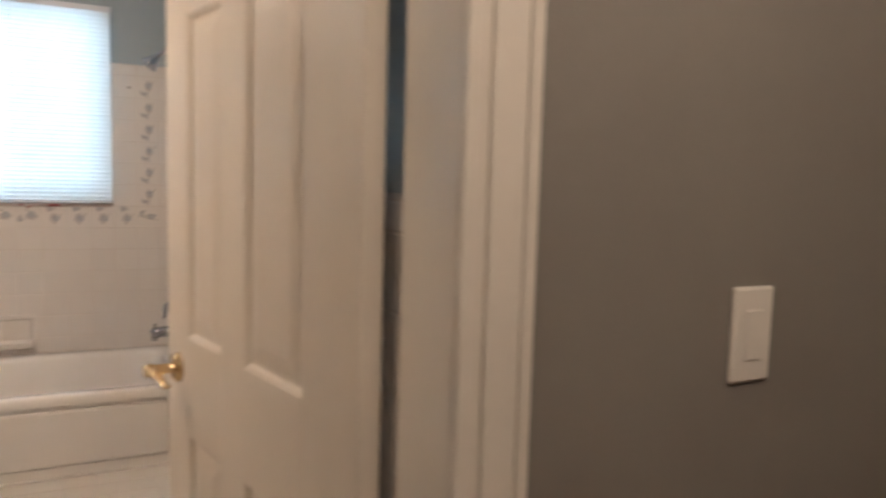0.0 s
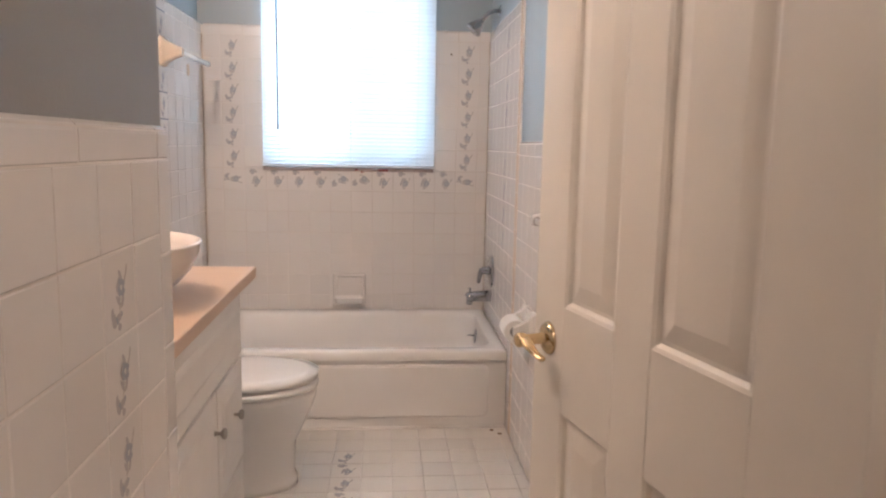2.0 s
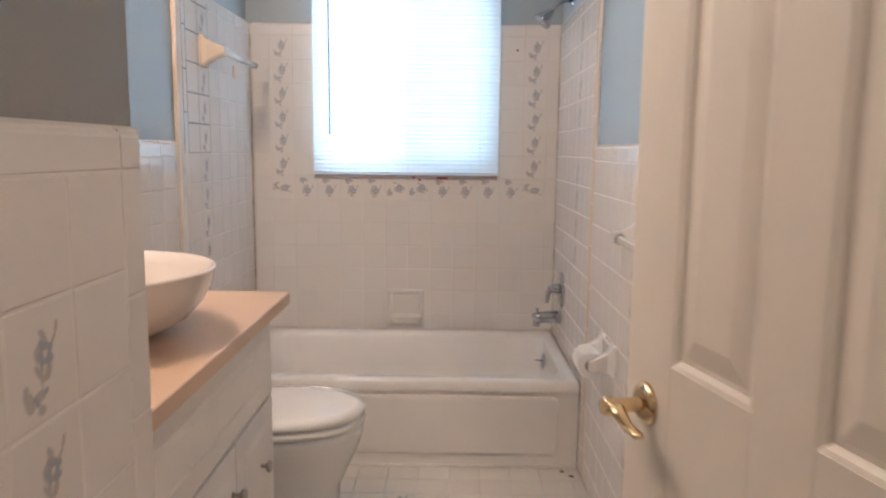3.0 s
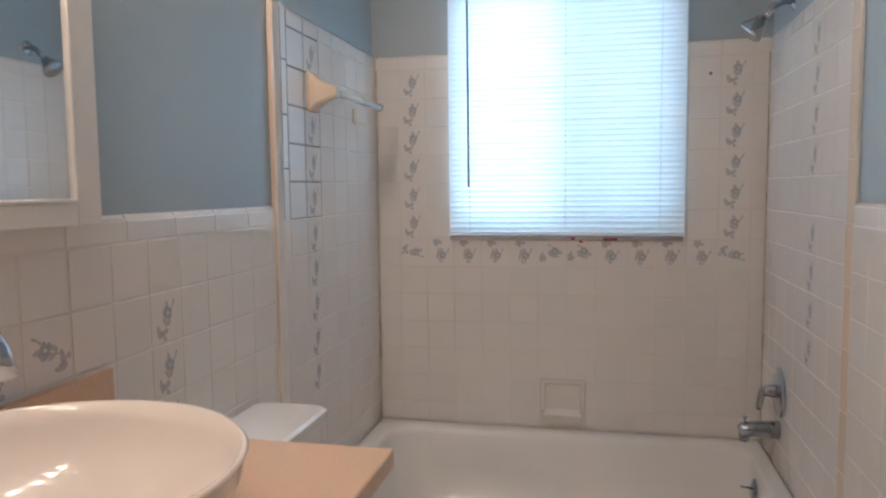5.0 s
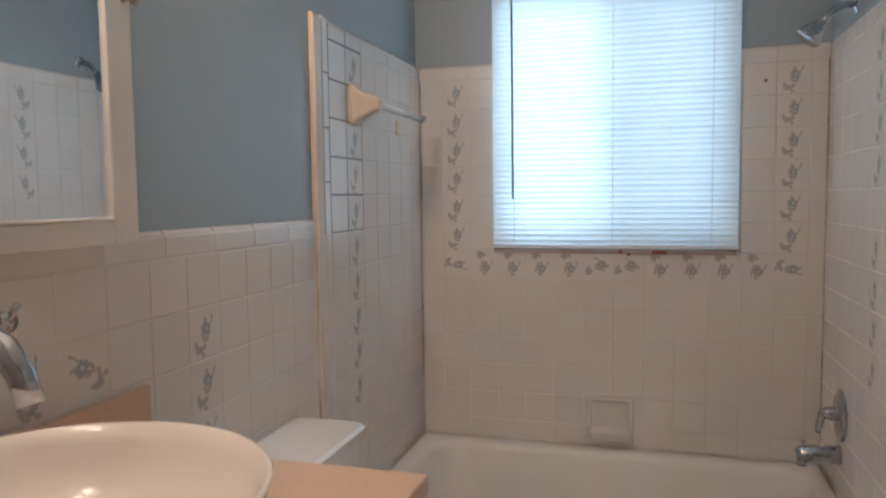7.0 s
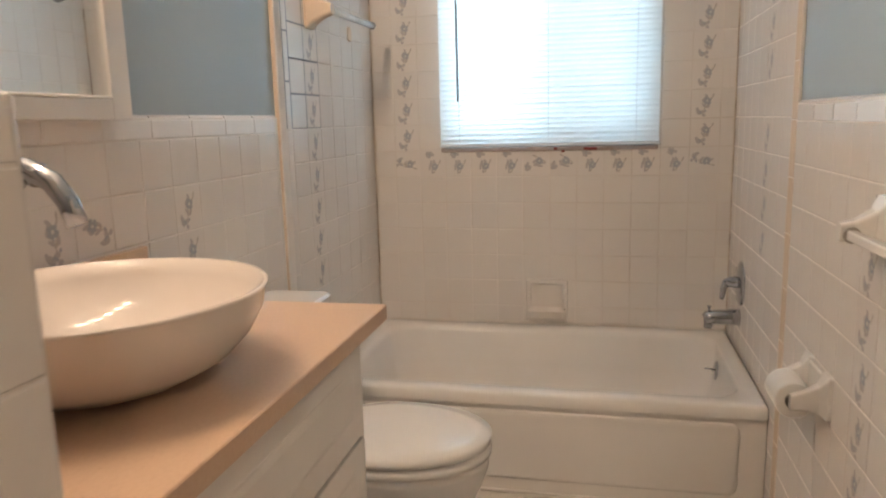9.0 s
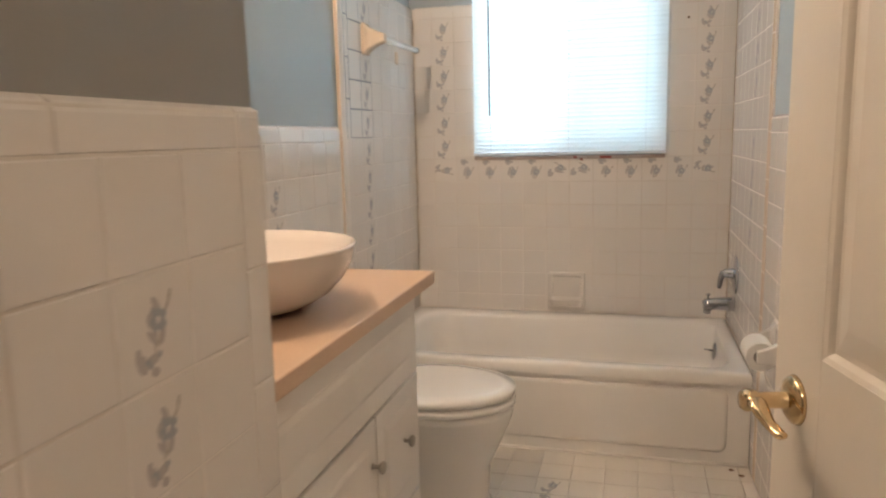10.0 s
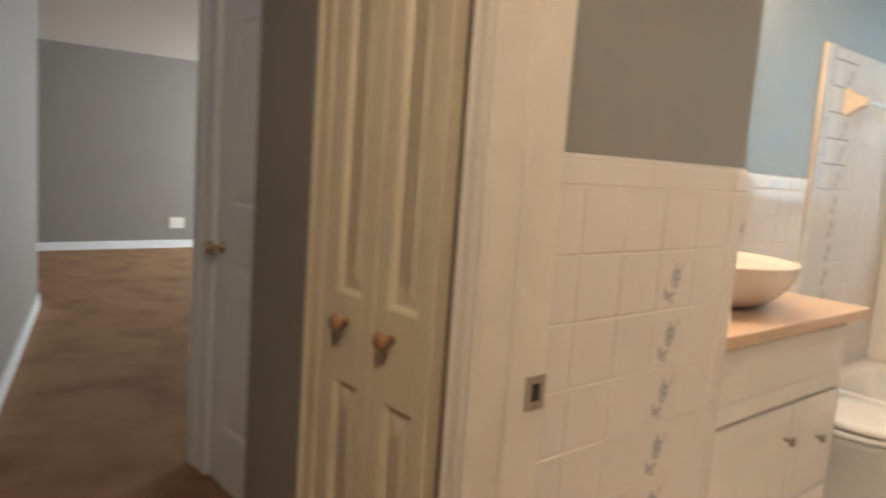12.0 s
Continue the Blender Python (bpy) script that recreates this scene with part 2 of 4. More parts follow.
# ---- shell ----
bath_floor = structure("floor_bath", box(-0.12, WALL_FLOOR, -0.1, W + 0.12, 0.12, -0.006), M_GROUT, "pale grout bed under the bathroom floor tiles", "floor")
hall_floor = structure("floor_hall", box(-7.4, -5.3, -0.1, 3.2, WALL_FLOOR, 0.006), M_CARPET, "mottled brown carpet of the hall and the room beyond", "floor")
structure("floor_recess", box(-1.18, WALL_FLOOR, -0.1, -0.12, -2.90, 0.006), M_CARPET, "mottled brown carpet at the hall door", "floor")
room_floor = structure("floor_room", box(-7.4, WALL_FLOOR, -0.1, -1.18, 2.2, 0.006), M_CARPET, "mottled brown carpet of the room beyond", "floor")
bm = bmesh.new()
add_box(bm, -0.12, 0, 0, WIN_X0, 0.14, CEIL)
add_box(bm, WIN_X1, 0, 0, W + 0.12, 0.14, CEIL)
add_box(bm, WIN_X0, 0, 0, WIN_X1, 0.14, WIN_Z0)
add_box(bm, WIN_X0, 0, WIN_Z1, WIN_X1, 0.14, CEIL)
wall_back = structure("wall_window", bm, M_PAINT, "blue-grey painted wall above tile with the window in it")
wall_left = structure("wall_vanity", box(-0.12, PONY_Y - 0.11, 0, 0, 0, CEIL), M_PAINT, "blue-grey painted wall above tile behind the vanity")
wall_right = structure("wall_door_side", box(W, WALL_IN, 0, W + 0.12, 0, CEIL), M_PAINT, "blue-grey painted wall above tile beside the door")
wall_pony_end = structure("wall_vanity_end", box(0, PONY_Y - 0.11, 0, PONY_X, PONY_Y, CEIL), M_PONY, "blue-grey painted partition at the end of the vanity")
wall_pony = structure("wall_entry", box(PONY_X - 0.11, WALL_IN, 0, PONY_X, PONY_Y - 0.11, CEIL), M_PONY, "grey painted entry wall above cream tile")
bm = bmesh.new()
add_box(bm, JAMB_R + 0.02, WALL_OUT, 0, 3.2, WALL_IN, CEIL)
add_box(bm, JAMB_L - 0.02, WALL_OUT, 2.06, JAMB_R + 0.02, WALL_IN, CEIL)
add_box(bm, 0.545, WALL_OUT, 0, JAMB_L - 0.02, WALL_IN, CEIL)
add_box(bm, 0.17, WALL_OUT, 2.05, 0.545, WALL_IN, CEIL)
add_box(bm, -0.18, WALL_OUT, 0, 0.17, WALL_IN, CEIL)
wall_hall = structure("wall_hall", bm, M_HALL, "taupe painted hall wall with the bathroom door and a closet")
structure("wall_closet_back", box(-0.12, WALL_IN + 0.3, 0, PONY_X - 0.11, WALL_IN + 0.33, CEIL), M_HALL, "taupe painted back wall of the closet")
structure("wall_recess_end", box(-0.18, WALL_IN, 0, -0.06, -3.02, CEIL), M_HALL, "taupe painted return wall beside the hall door")
structure("wall_recess", box(-1.22, -3.02, 0, -0.06, -2.90, CEIL), M_HALL, "taupe painted wall round the hall door")
structure("wall_room_side", box(-1.22, -2.90, 0, -1.10, 2.2, CEIL), M_HALL, "grey painted wall at the corner of the room beyond")
wall_far = structure("wall_room_far", box(-7.4, -5.3, 0, -6.62, 2.2, 2.10), M_HALL, "grey painted far wall of the room beyond")
structure("wall_room_end", box(-6.62, 2.2, 0, -1.06, 2.32, 2.10), M_HALL, "grey painted end wall of the room beyond")
wall_stub = structure("wall_hall_stub", box(0, 0, 0, 2.56, 0.12, 2.055), M_HALL, "grey painted wall along the passage")
wall_stub.matrix_world = pose(-1.60, -3.675, 0, 0, 0, 165.0)
structure("wall_hall_opposite", box(-7.2, -5.42, 0, 3.2, -5.3, 2.27), M_HALL, "taupe painted wall opposite the bathroom")
structure("wall_hall_end", box(3.2, -5.42, 0, 3.32, WALL_IN, CEIL), M_HALL, "taupe painted end wall of the hall")
structure("ceiling_bath", box(-0.12, WALL_FLOOR, CEIL, W + 0.12, 0.14, CEIL + 0.1), M_CEIL, "white painted bathroom ceiling", "ceiling")
structure("ceiling_hall", box(-2.15, -5.42, CEIL, 3.32, WALL_FLOOR, CEIL + 0.1), M_CEIL, "white painted hall ceiling", "ceiling")
structure("ceiling_room", box(-7.4, -5.42, 2.06, -2.15, 2.32, 2.16), M_CEIL, "white painted ceiling of the room beyond", "ceiling")
structure("ceiling_side", box(-2.15, WALL_FLOOR, CEIL, -1.06, 2.32, CEIL + 0.1), M_CEIL, "white painted ceiling", "ceiling")
structure("wall_ceiling_drop", box(-2.2, -5.3, 2.06, -2.15, 2.2, 2.4), M_CEIL, "white painted drop between the two ceiling heights")


def trim(name, bm, label, material=M_TRIM, category="trim"):
    return structure(name, bm, material, label, category)


def moulding(bm, x0, z0, x1, z1, y, w, vertical, inner_low=True):
    """A door casing strip on a wall that faces -y: thin at the opening, thick outside, with a bead."""
    steps = [(0.0, 0.0, 0.009), (0.0, 0.22, 0.012), (0.22, 0.34, 0.008), (0.34, 0.82, 0.014), (0.82, 1.0, 0.018)]
    for a, b, d in steps:
        if not inner_low:
            a, b = 1 - b, 1 - a
        if b - a < 0.01:
            continue
        if vertical:
            add_box(bm, x0 + a * w, y - d, z0, x0 + b * w, y, z1, 0.002, 1)
        else:
            add_box(bm, x0, y - d, z0 + a * w, x1, y, z0 + b * w, 0.002, 1)


# bathroom door frame
bm = bmesh.new()
moulding(bm, JAMB_R, 0, 0, 2.05, WALL_OUT, 0.092, True)
trim("door_casing", bm, "cream painted door casing on the hall side, hinge side")
bm = bmesh.new()
moulding(bm, JAMB_L - 0.048, 0, 0, 2.05, WALL_OUT, 0.048, True, False)
trim("door_casing", bm, "cream painted door casing on the hall side, latch side")
bm = bmesh.new()
moulding(bm, JAMB_L - 0.048, 2.05, JAMB_R + 0.092, 0, WALL_OUT, 0.06, False)
trim("door_casing", bm, "cream painted head casing over the bathroom door")
trim("door_jamb", box(JAMB_L - 0.02, WALL_OUT, 0, JAMB_L, WALL_IN + 0.004, 2.05, 0.002, 1), "cream painted door jamb with a strike plate")
trim("door_jamb", box(JAMB_R, WALL_OUT, 0, JAMB_R + 0.02, WALL_IN + 0.004, 2.05, 0.002, 1), "cream painted door jamb at the hinges")
trim("door_head", box(JAMB_L, WALL_OUT, 2.03, JAMB_R, WALL_IN + 0.004, 2.05), "cream painted head of the door frame")
trim("door_stop", box(JAMB_L, -3.25, 0, JAMB_L + 0.010, -3.215, 2.03, 0.002, 1), "cream painted door stop strip")
trim("door_threshold", box(JAMB_L, -3.25, -0.004, JAMB_R, -3.17, 0.012, 0.004, 1), "pale threshold strip under the bathroom door", M_TRIM)
strike = thing("strike_plate", "small worn brass strike plate on the door jamb", "strike plate")
part("plate", box(JAMB_L, -3.200, 0.812, JAMB_L + 0.003, -3.154, 0.870, 0.001, 1), M_NICKEL, strike)
# dark box laid on the plate, painting the shade of the hole
part("latch_hole", box(JAMB_L + 0.002, -3.188, 0.827, JAMB_L + 0.0035, -3.168, 0.857), M_DARK, strike)


# ---- doors ----
def panel_bm(bm, x0, z0, x1, z1, y_front, y_back, m=0.012, depth=0.009):
    """A raised panel with its sticking on both faces."""
    def ring(i, y):
        return [(x0 + i, y, z0 + i), (x1 - i, y, z0 + i), (x1 - i, y, z1 - i), (x0 + i, y, z1 - i)]
    for y, s in ((y_front, -1), (y_back, 1)):
        loft(bm, [ring(0, y + s * 0.0005), ring(m * 0.5, y + s * depth / 3), ring(m, y + s * depth), ring(m * 1.6, y + s * depth), ring(m * 1.6 + 0.030, y + s * 0.002), ring(m * 1.6 + 0.034, y + s * 0.002)], cap_last=True)
    return bm


def panelled(name, ob, width, height, thick, stiles, rails, material, depth=0.009):
    """stiles, rails: (from, to) spans; panels fill what they leave. Face at local y = 0, body behind at -thick."""
    for a, b in stiles:
        part("stile", box(a, -thick, 0.01, b, 0, height, 0.0015, 1), material, ob)
    for (a, b), (c, d) in zip(stiles, stiles[1:]):
        for z0, z1 in rails:
            part("rail", box(b, -thick, max(z0, 0.01), c, 0, z1), material, ob)
        for (z0, z1), (z2, z3) in zip(rails, rails[1:]):
            bm = bmesh.new()
            panel_bm(bm, b, z1, c, z2, 0, -thick, depth=depth)
            part("panel", bm, material, ob)


def door_lever(parent, x, z, face, out):
    """A brass lever: rosette on the face at local y, standing out to the side of out (+1 or -1); the lever runs towards the hinges."""
    lever = part("lever_handle", add_lathe(bmesh.new(), [(0, 0.012), (0.012, 0.013), (0.022, 0.011), (0.030, 0.006), (0.033, 0.0), (0.0, 0.0)], Matrix.Translation((x, face, z)) @ pose(0, 0, 0, -90 * out), 32), M_BRASS, parent, "polished brass door lever with a round rosette", smooth=True)
    bm = bmesh.new()
    add_lathe(bm, [(0.0, 0.0), (0.013, 0.0), (0.0125, 0.012), (0.011, 0.016), (0.011, 0.048), (0.014, 0.052), (0.015, 0.064), (0.011, 0.070), (0, 0.071)], Matrix.Translation((x, face, z)) @ pose(0, 0, 0, -90 * out), 24)
    part("neck", bm, M_BRASS, lever, smooth=True)
    bm = bmesh.new()
    y = face + out * 0.054
    add_tube(bm, [(x + 0.008, y, z + 0.002), (x - 0.014, y, z + 0.001), (x - 0.030, y, z - 0.005), (x - 0.042, y - out * 0.004, z - 0.014), (x - 0.054, y - out * 0.008, z - 0.019), (x - 0.065, y - out * 0.010, z - 0.021), (x - 0.072, y - out * 0.010, z - 0.018)], [0.011, 0.0125, 0.011, 0.009, 0.0085, 0.0085, 0.004], flat=0.62)
    part("lever", bm, M_BRASS, lever, smooth=True)


DW = 0.780
door = thing("bathroom_door", "cream six-panel interior door standing open into the bathroom", "door", m=pose(1.4077, -3.1155, 0, 0, 0, 102.7))
sp = [(0.0, 0.163), (0.375, 0.480), (0.655, DW)]
panelled("bathroom_door", door, DW, 2.03, 0.035, sp, [(0.0, 0.20), (0.712, 0.915), (1.56, 1.66), (1.915, 2.03)], M_DOOR)
door_lever(door, DW - 0.063, 0.842, 0.0, 1)
door_lever(door, DW - 0.063, 0.842, -0.035, -1)
part("latch_plate", box(DW, -0.029, 0.813, DW + 0.0015, -0.006, 0.871), M_BRASS, door, "small brass latch plate")
for z in (0.2, 1.84):
    bm = bmesh.new()
    add_cyl(bm, (-0.004, -0.040, z - 0.045), (-0.004, -0.040, z + 0.045), 0.006, seg=12)
    part("hinge", bm, M_BRASS, door, "brass butt hinge", smooth=True)

closet = thing("bifold_closet_door", "cream bifold closet door with two panelled leaves and small wooden knobs", "closet door")
LEAF = 0.160
for k, x0 in enumerate((0.181, 0.343)):
    leaf = part("leaf", box(x0, -3.325, 0.015, x0 + LEAF, -3.302, 0.02), M_BIFOLD, closet)
    for a, b in ((x0, x0 + 0.040), (x0 + LEAF - 0.040, x0 + LEAF)):
        part("stile", box(a, -3.33, 0.015, b, -3.30, 2.02, 0.0015, 1), M_BIFOLD, leaf)
    rails = [(0.015, 0.16), (0.785, 0.948), (1.60, 1.69), (1.93, 2.02)]
    for z0, z1 in rails:
        part("rail", box(x0 + 0.040, -3.33, z0, x0 + LEAF - 0.040, -3.30, z1), M_BIFOLD, leaf)
    for (z0, z1), (z2, z3) in zip(rails, rails[1:]):
        bm = bmesh.new()
        panel_bm(bm, x0 + 0.040, z1, x0 + LEAF - 0.040, z2, -3.30, -3.33, 0.010)
        part("panel", bm, M_BIFOLD, leaf)
    kx = x0 + (0.078 if k == 0 else 0.057)
    bm = bmesh.new()
    add_lathe(bm, [(0, 0), (0.008, 0), (0.007, 0.010), (0.015, 0.018), (0.017, 0.026), (0.012, 0.032), (0, 0.034)], Matrix.Translation((kx, -3.33, 0.900)) @ pose(0, 0, 0, 90), 20)
    part("knob", bm, M_KNOB, leaf, "small round tan knob", smooth=True)
bm = bmesh.new()
moulding(bm, 0.098, 0, 0, 2.06, WALL_OUT, 0.080, True, False)
trim("closet_casing", bm, "cream painted casing beside the closet door", M_BIFOLD)
trim("closet_header", box(0.178, -3.335, 2.03, 0.540, -3.310, 2.10, 0.002, 1), "cream painted head casing over the closet", M_BIFOLD)
# shade in the closet opening is painted into this jamb's colour
trim("closet_jamb", box(0.505, -3.30, 0, 0.5445, WALL_IN, 2.05), "jamb of the closet opening, coloured dark brown for the shade on it", M_JAMB_SHADE)

linen = thing("hall_door", "glossy off-white panelled door at the end of the hall wall", "door", m=pose(-0.30, -3.030, 0, 0, 0, 180))
panelled("hall_door", linen, 0.76, 2.03, 0.03, [(0.0, 0.11), (0.325, 0.435), (0.65, 0.76)], [(0.0, 0.22), (0.82, 1.0), (1.60, 1.69), (1.93, 2.03)], M_BASE, 0.005)
bm = bmesh.new()
add_lathe(bm, [(0, 0), (0.022, 0), (0.018, 0.008), (0.009, 0.012), (0.009, 0.03), (0.022, 0.038), (0.026, 0.05), (0.018, 0.062), (0, 0.064)], Matrix.Translation((0.700, 0, 0.850)) @ pose(0, 0, 0, -90), 24)
part("knob", bm, M_BRASS, linen, "round brass door knob", smooth=True)
bm = bmesh.new()
add_box(bm, -1.215, -3.045, 0, -1.065, -3.02, 2.06, 0.003, 1)
add_box(bm, -1.215, -3.052, 0, -1.150, -3.045, 2.06, 0.002, 1)
trim("hall_door_casing", bm, "white painted casing at the end of the hall wall", M_BASE)

# baseboards
trim("baseboard", box(-6.62, -5.3, 0, -6.605, 2.2, 0.09, 0.003, 1), "white painted baseboard along the far wall", M_BASE, "baseboard")
trim("baseboard", box(0, -0.014, 0, 2.56, -0.0005, 0.10, 0.003, 1), "white painted baseboard along the passage wall", M_BASE, "baseboard").matrix_world = pose(-1.60, -3.675, 0, 0, 0, 165.0)
trim("baseboard", box(JAMB_R + 0.094, WALL_OUT - 0.014, 0, 3.2, WALL_OUT, 0.09, 0.003, 1), "cream painted baseboard of the hall", M_TRIM, "baseboard")
trim("baseboard", box(-0.18, WALL_OUT - 0.014, 0, 0.096, WALL_OUT, 0.09, 0.003, 1), "cream painted baseboard between the closets", M_TRIM, "baseboard")


def wall_plate(name, label, m, w, h, paddle):
    ob = thing(name, label, "switch plate" if paddle else "outlet", m=m)
    bm = bmesh.new()
    loft(bm, [[(x, y, 0) for x, y in rounded(0, 0, w / 2, h / 2, 0.004)], [(x, y, 0.004) for x, y in rounded(0, 0, w / 2, h / 2, 0.004)], [(x, y, 0.007) for x, y in rounded(0, 0, w / 2 - 0.004, h / 2 - 0.004, 0.004)]], cap_last=True)
    part("plate", bm, M_PLASTIC, ob)
    if paddle:
        part("rocker", box(-w * 0.22, -h * 0.27, 0.006, w * 0.22, h * 0.27, 0.0095, 0.002, 1), M_PLASTIC, ob)
    else:
        for s in (-1, 1):
            part("socket", box(-w * 0.23 + s * w * 0.22 * (w > h), -h * 0.23 + s * h * 0.22 * (h > w), 0.006, w * 0.23 + s * w * 0.22 * (w > h), h * 0.23 + s * h * 0.22 * (h > w), 0.009, 0.002, 1), M_PLASTIC, ob)
    return ob


wall_plate("light_switch", "white plastic rocker switch plate on the hall wall", pose(1.901, WALL_OUT - 0.0005, 1.052, 90, 0, 0), 0.074, 0.132, True)
wall_plate("wall_outlet", "white plastic outlet plate low on the far wall", pose(-6.619, -1.165, 0.28, 90, 0, 90), 0.17, 0.12, False)

# ---- bathtub ----
tub = thing("bathtub", "white enamelled alcove bathtub with a panelled apron", "bathtub")
TX0, TX1, TY0, TY1 = L + 0.004, W - 0.012, TUB, -0.012
cx, cy = (TX0 + TX1) / 2, (TY0 + TY1) / 2
hx, hy = (TX1 - TX0) / 2, (TY1 - TY0) / 2
bm = bmesh.new()


def tub_loop(ix, iy, z, r, dx=0.0, dy=0.0):
    return [(x, y, z) for x, y in rounded(cx + dx, cy + dy, hx - ix, hy - iy, r)]


loft(bm, [tub_loop(0, 0, RIM - 0.045, 0.004), tub_loop(0, 0, RIM - 0.012, 0.006), tub_loop(0.006, 0.006, RIM - 0.003, 0.008), tub_loop(0.014, 0.014, RIM, 0.012),
          tub_loop(0.055, 0.058, RIM - 0.002, 0.10), tub_loop(0.064, 0.068, RIM - 0.008, 0.11, 0.006), tub_loop(0.072, 0.078, RIM - 0.025, 0.12, 0.012), tub_loop(0.094, 0.095, 0.20, 0.13, 0.020), tub_loop(0.135, 0.12, 0.10, 0.13, 0.015),
          tub_loop(0.18, 0.16, 0.065, 0.12), tub_loop(0.26, 0.24, 0.058, 0.10)], cap_last=True)
part("basin", bm, M_TUB, tub, "glossy white enamelled basin and rim", smooth=True)
bm = bmesh.new()
add_box(bm, TX0, TUB + 0.012, 0, TX1, TUB + 0.05, RIM - 0.044)
part("apron", bm, M_TUB, tub)
bm = bmesh.new()
loft(bm, [[(x, TUB + 0.0125, z) for x, z in rounded(cx, 0.168, hx - 0.075, 0.118, 0.03)], [(x, TUB + 0.006, z) for x, z in rounded(cx, 0.168, hx - 0.08, 0.113, 0.03)], [(x, TUB + 0.004, z) for x, z in rounded(cx, 0.168, hx - 0.088, 0.105, 0.028)]], cap_last=True)
part("apron_panel", bm, M_TUB, tub, smooth=False)
part("floor_caulk", box(TX0, TUB + 0.006, 0.0, TX1, TUB + 0.016, 0.010, 0.003, 2), M_TILE, tub, "stained caulk bead at the foot of the tub")
ov = part("overflow_plate", add_lathe(bmesh.new(), [(0.0, 0.010), (0.022, 0.009), (0.034, 0.005), (0.036, 0)], Matrix.Translation((TX1 - 0.070, -0.285, 0.272)) @ pose(0, 0, 0, 0, -84), 28), M_CHROME, tub, "round chrome overflow plate", smooth=True)
bm = bmesh.new()
add_cyl(bm, (TX1 - 0.078, -0.285, 0.275), (TX1 - 0.112, -0.285, 0.279), 0.0035, seg=10)
part("trip_lever", bm, M_CHROME, ov, smooth=True)

RW = W - 0.010      # face of the tile on the door side wall
valve = thing("shower_valve", "chrome single-lever shower valve on the tiled wall", "shower valve")
VY, VZ = -0.280, 0.600
part("escutcheon", add_lathe(bmesh.new(), [(0, 0.014), (0.04, 0.013), (0.070, 0.008), (0.080, 0.002), (0.080, 0)], Matrix.Translation((RW, VY, VZ)) @ pose(0, 0, 0, 0, -90), 40), M_CHROME, valve, smooth=True)
bm = bmesh.new()
add_lathe(bm, [(0.022, 0), (0.020, 0.024), (0.017, 0.034), (0.012, 0.040), (0, 0.042)], Matrix.Translation((RW - 0.012, VY, VZ + 0.005)) @ pose(0, 0, 0, 0, -90), 28)
part("hub", bm, M_CHROME, valve, smooth=True)
bm = bmesh.new()
add_tube(bm, [(RW - 0.036, VY, VZ + 0.010), (RW - 0.050, VY, VZ + 0.004), (RW - 0.059, VY, VZ - 0.02), (RW - 0.062, VY, VZ - 0.048), (RW - 0.064, VY, VZ - 0.058)], [0.012, 0.012, 0.009, 0.008, 0.006], flat=1.2)
part("lever", bm, M_CHROME, valve, smooth=True)
spout = thing("tub_spout", "chrome tub spout with a diverter pull", "tub spout")
bm = bmesh.new()
SZ = 0.476
add_tube(bm, [(RW, VY, SZ), (RW - 0.03, VY, SZ), (RW - 0.085, VY, SZ - 0.002), (RW - 0.112, VY, SZ - 0.006), (RW - 0.122, VY, SZ - 0.010)], [0.030, 0.029, 0.026, 0.025, 0.018], seg=20)
part("body", bm, M_CHROME, spout, smooth=True)
part("mouth", add_cyl(bmesh.new(), (RW - 0.105, VY, SZ - 0.015), (RW - 0.107, VY, SZ - 0.042), 0.017, 0.015), M_CHROME, spout, smooth=True)
bm = bmesh.new()
add_cyl(bm, (RW - 0.105, VY, SZ + 0.02), (RW - 0.105, VY, SZ + 0.034), 0.004, seg=10)
add_cyl(bm, (RW - 0.105, VY, SZ + 0.034), (RW - 0.105, VY, SZ + 0.040), 0.008, seg=14)
part("diverter", bm, M_CHROME, spout, smooth=True)
shower = thing("wall_shower", "chrome shower head on a bent arm", "shower head")
HY, HZ = -0.290, 1.845
part("flange", add_lathe(bmesh.new(), [(0, 0.010), (0.014, 0.010), (0.026, 0.004), (0.029, 0)], Matrix.Translation((W, HY + 0.015, HZ)) @ pose(0, 0, 0, 0, -90), 28), M_CHROME, shower, smooth=True)
bm = bmesh.new()
add_tube(bm, [(W, HY + 0.015, HZ), (W - 0.03, HY + 0.010, HZ - 0.001), (W - 0.055, HY + 0.005, HZ - 0.012), (W - 0.075, HY, HZ - 0.032), (W - 0.097, HY, HZ - 0.056)], [0.0105] * 5, seg=14)
part("arm", bm, M_CHROME, shower, smooth=True)
bm = bmesh.new()
add_lathe(bm, [(0.010, 0), (0.018, 0.006), (0.017, 0.014), (0.022, 0.020), (0.032, 0.040), (0.040, 0.056), (0.040, 0.064), (0.034, 0.068), (0, 0.068)], Matrix.Translation((W - 0.090, HY, HZ - 0.048)) @ pose(0, 0, 0, 0, 180 + 42), 32)
part("head", bm, M_CHROME, shower, smooth=True)

# clear rod on ceramic posts, in the alcove
rod = thing("shower_rod_rail", "short clear acrylic rail on a peach ceramic post", "towel rail")
bm = bmesh.new()
RY, RZ = -0.660, 1.570
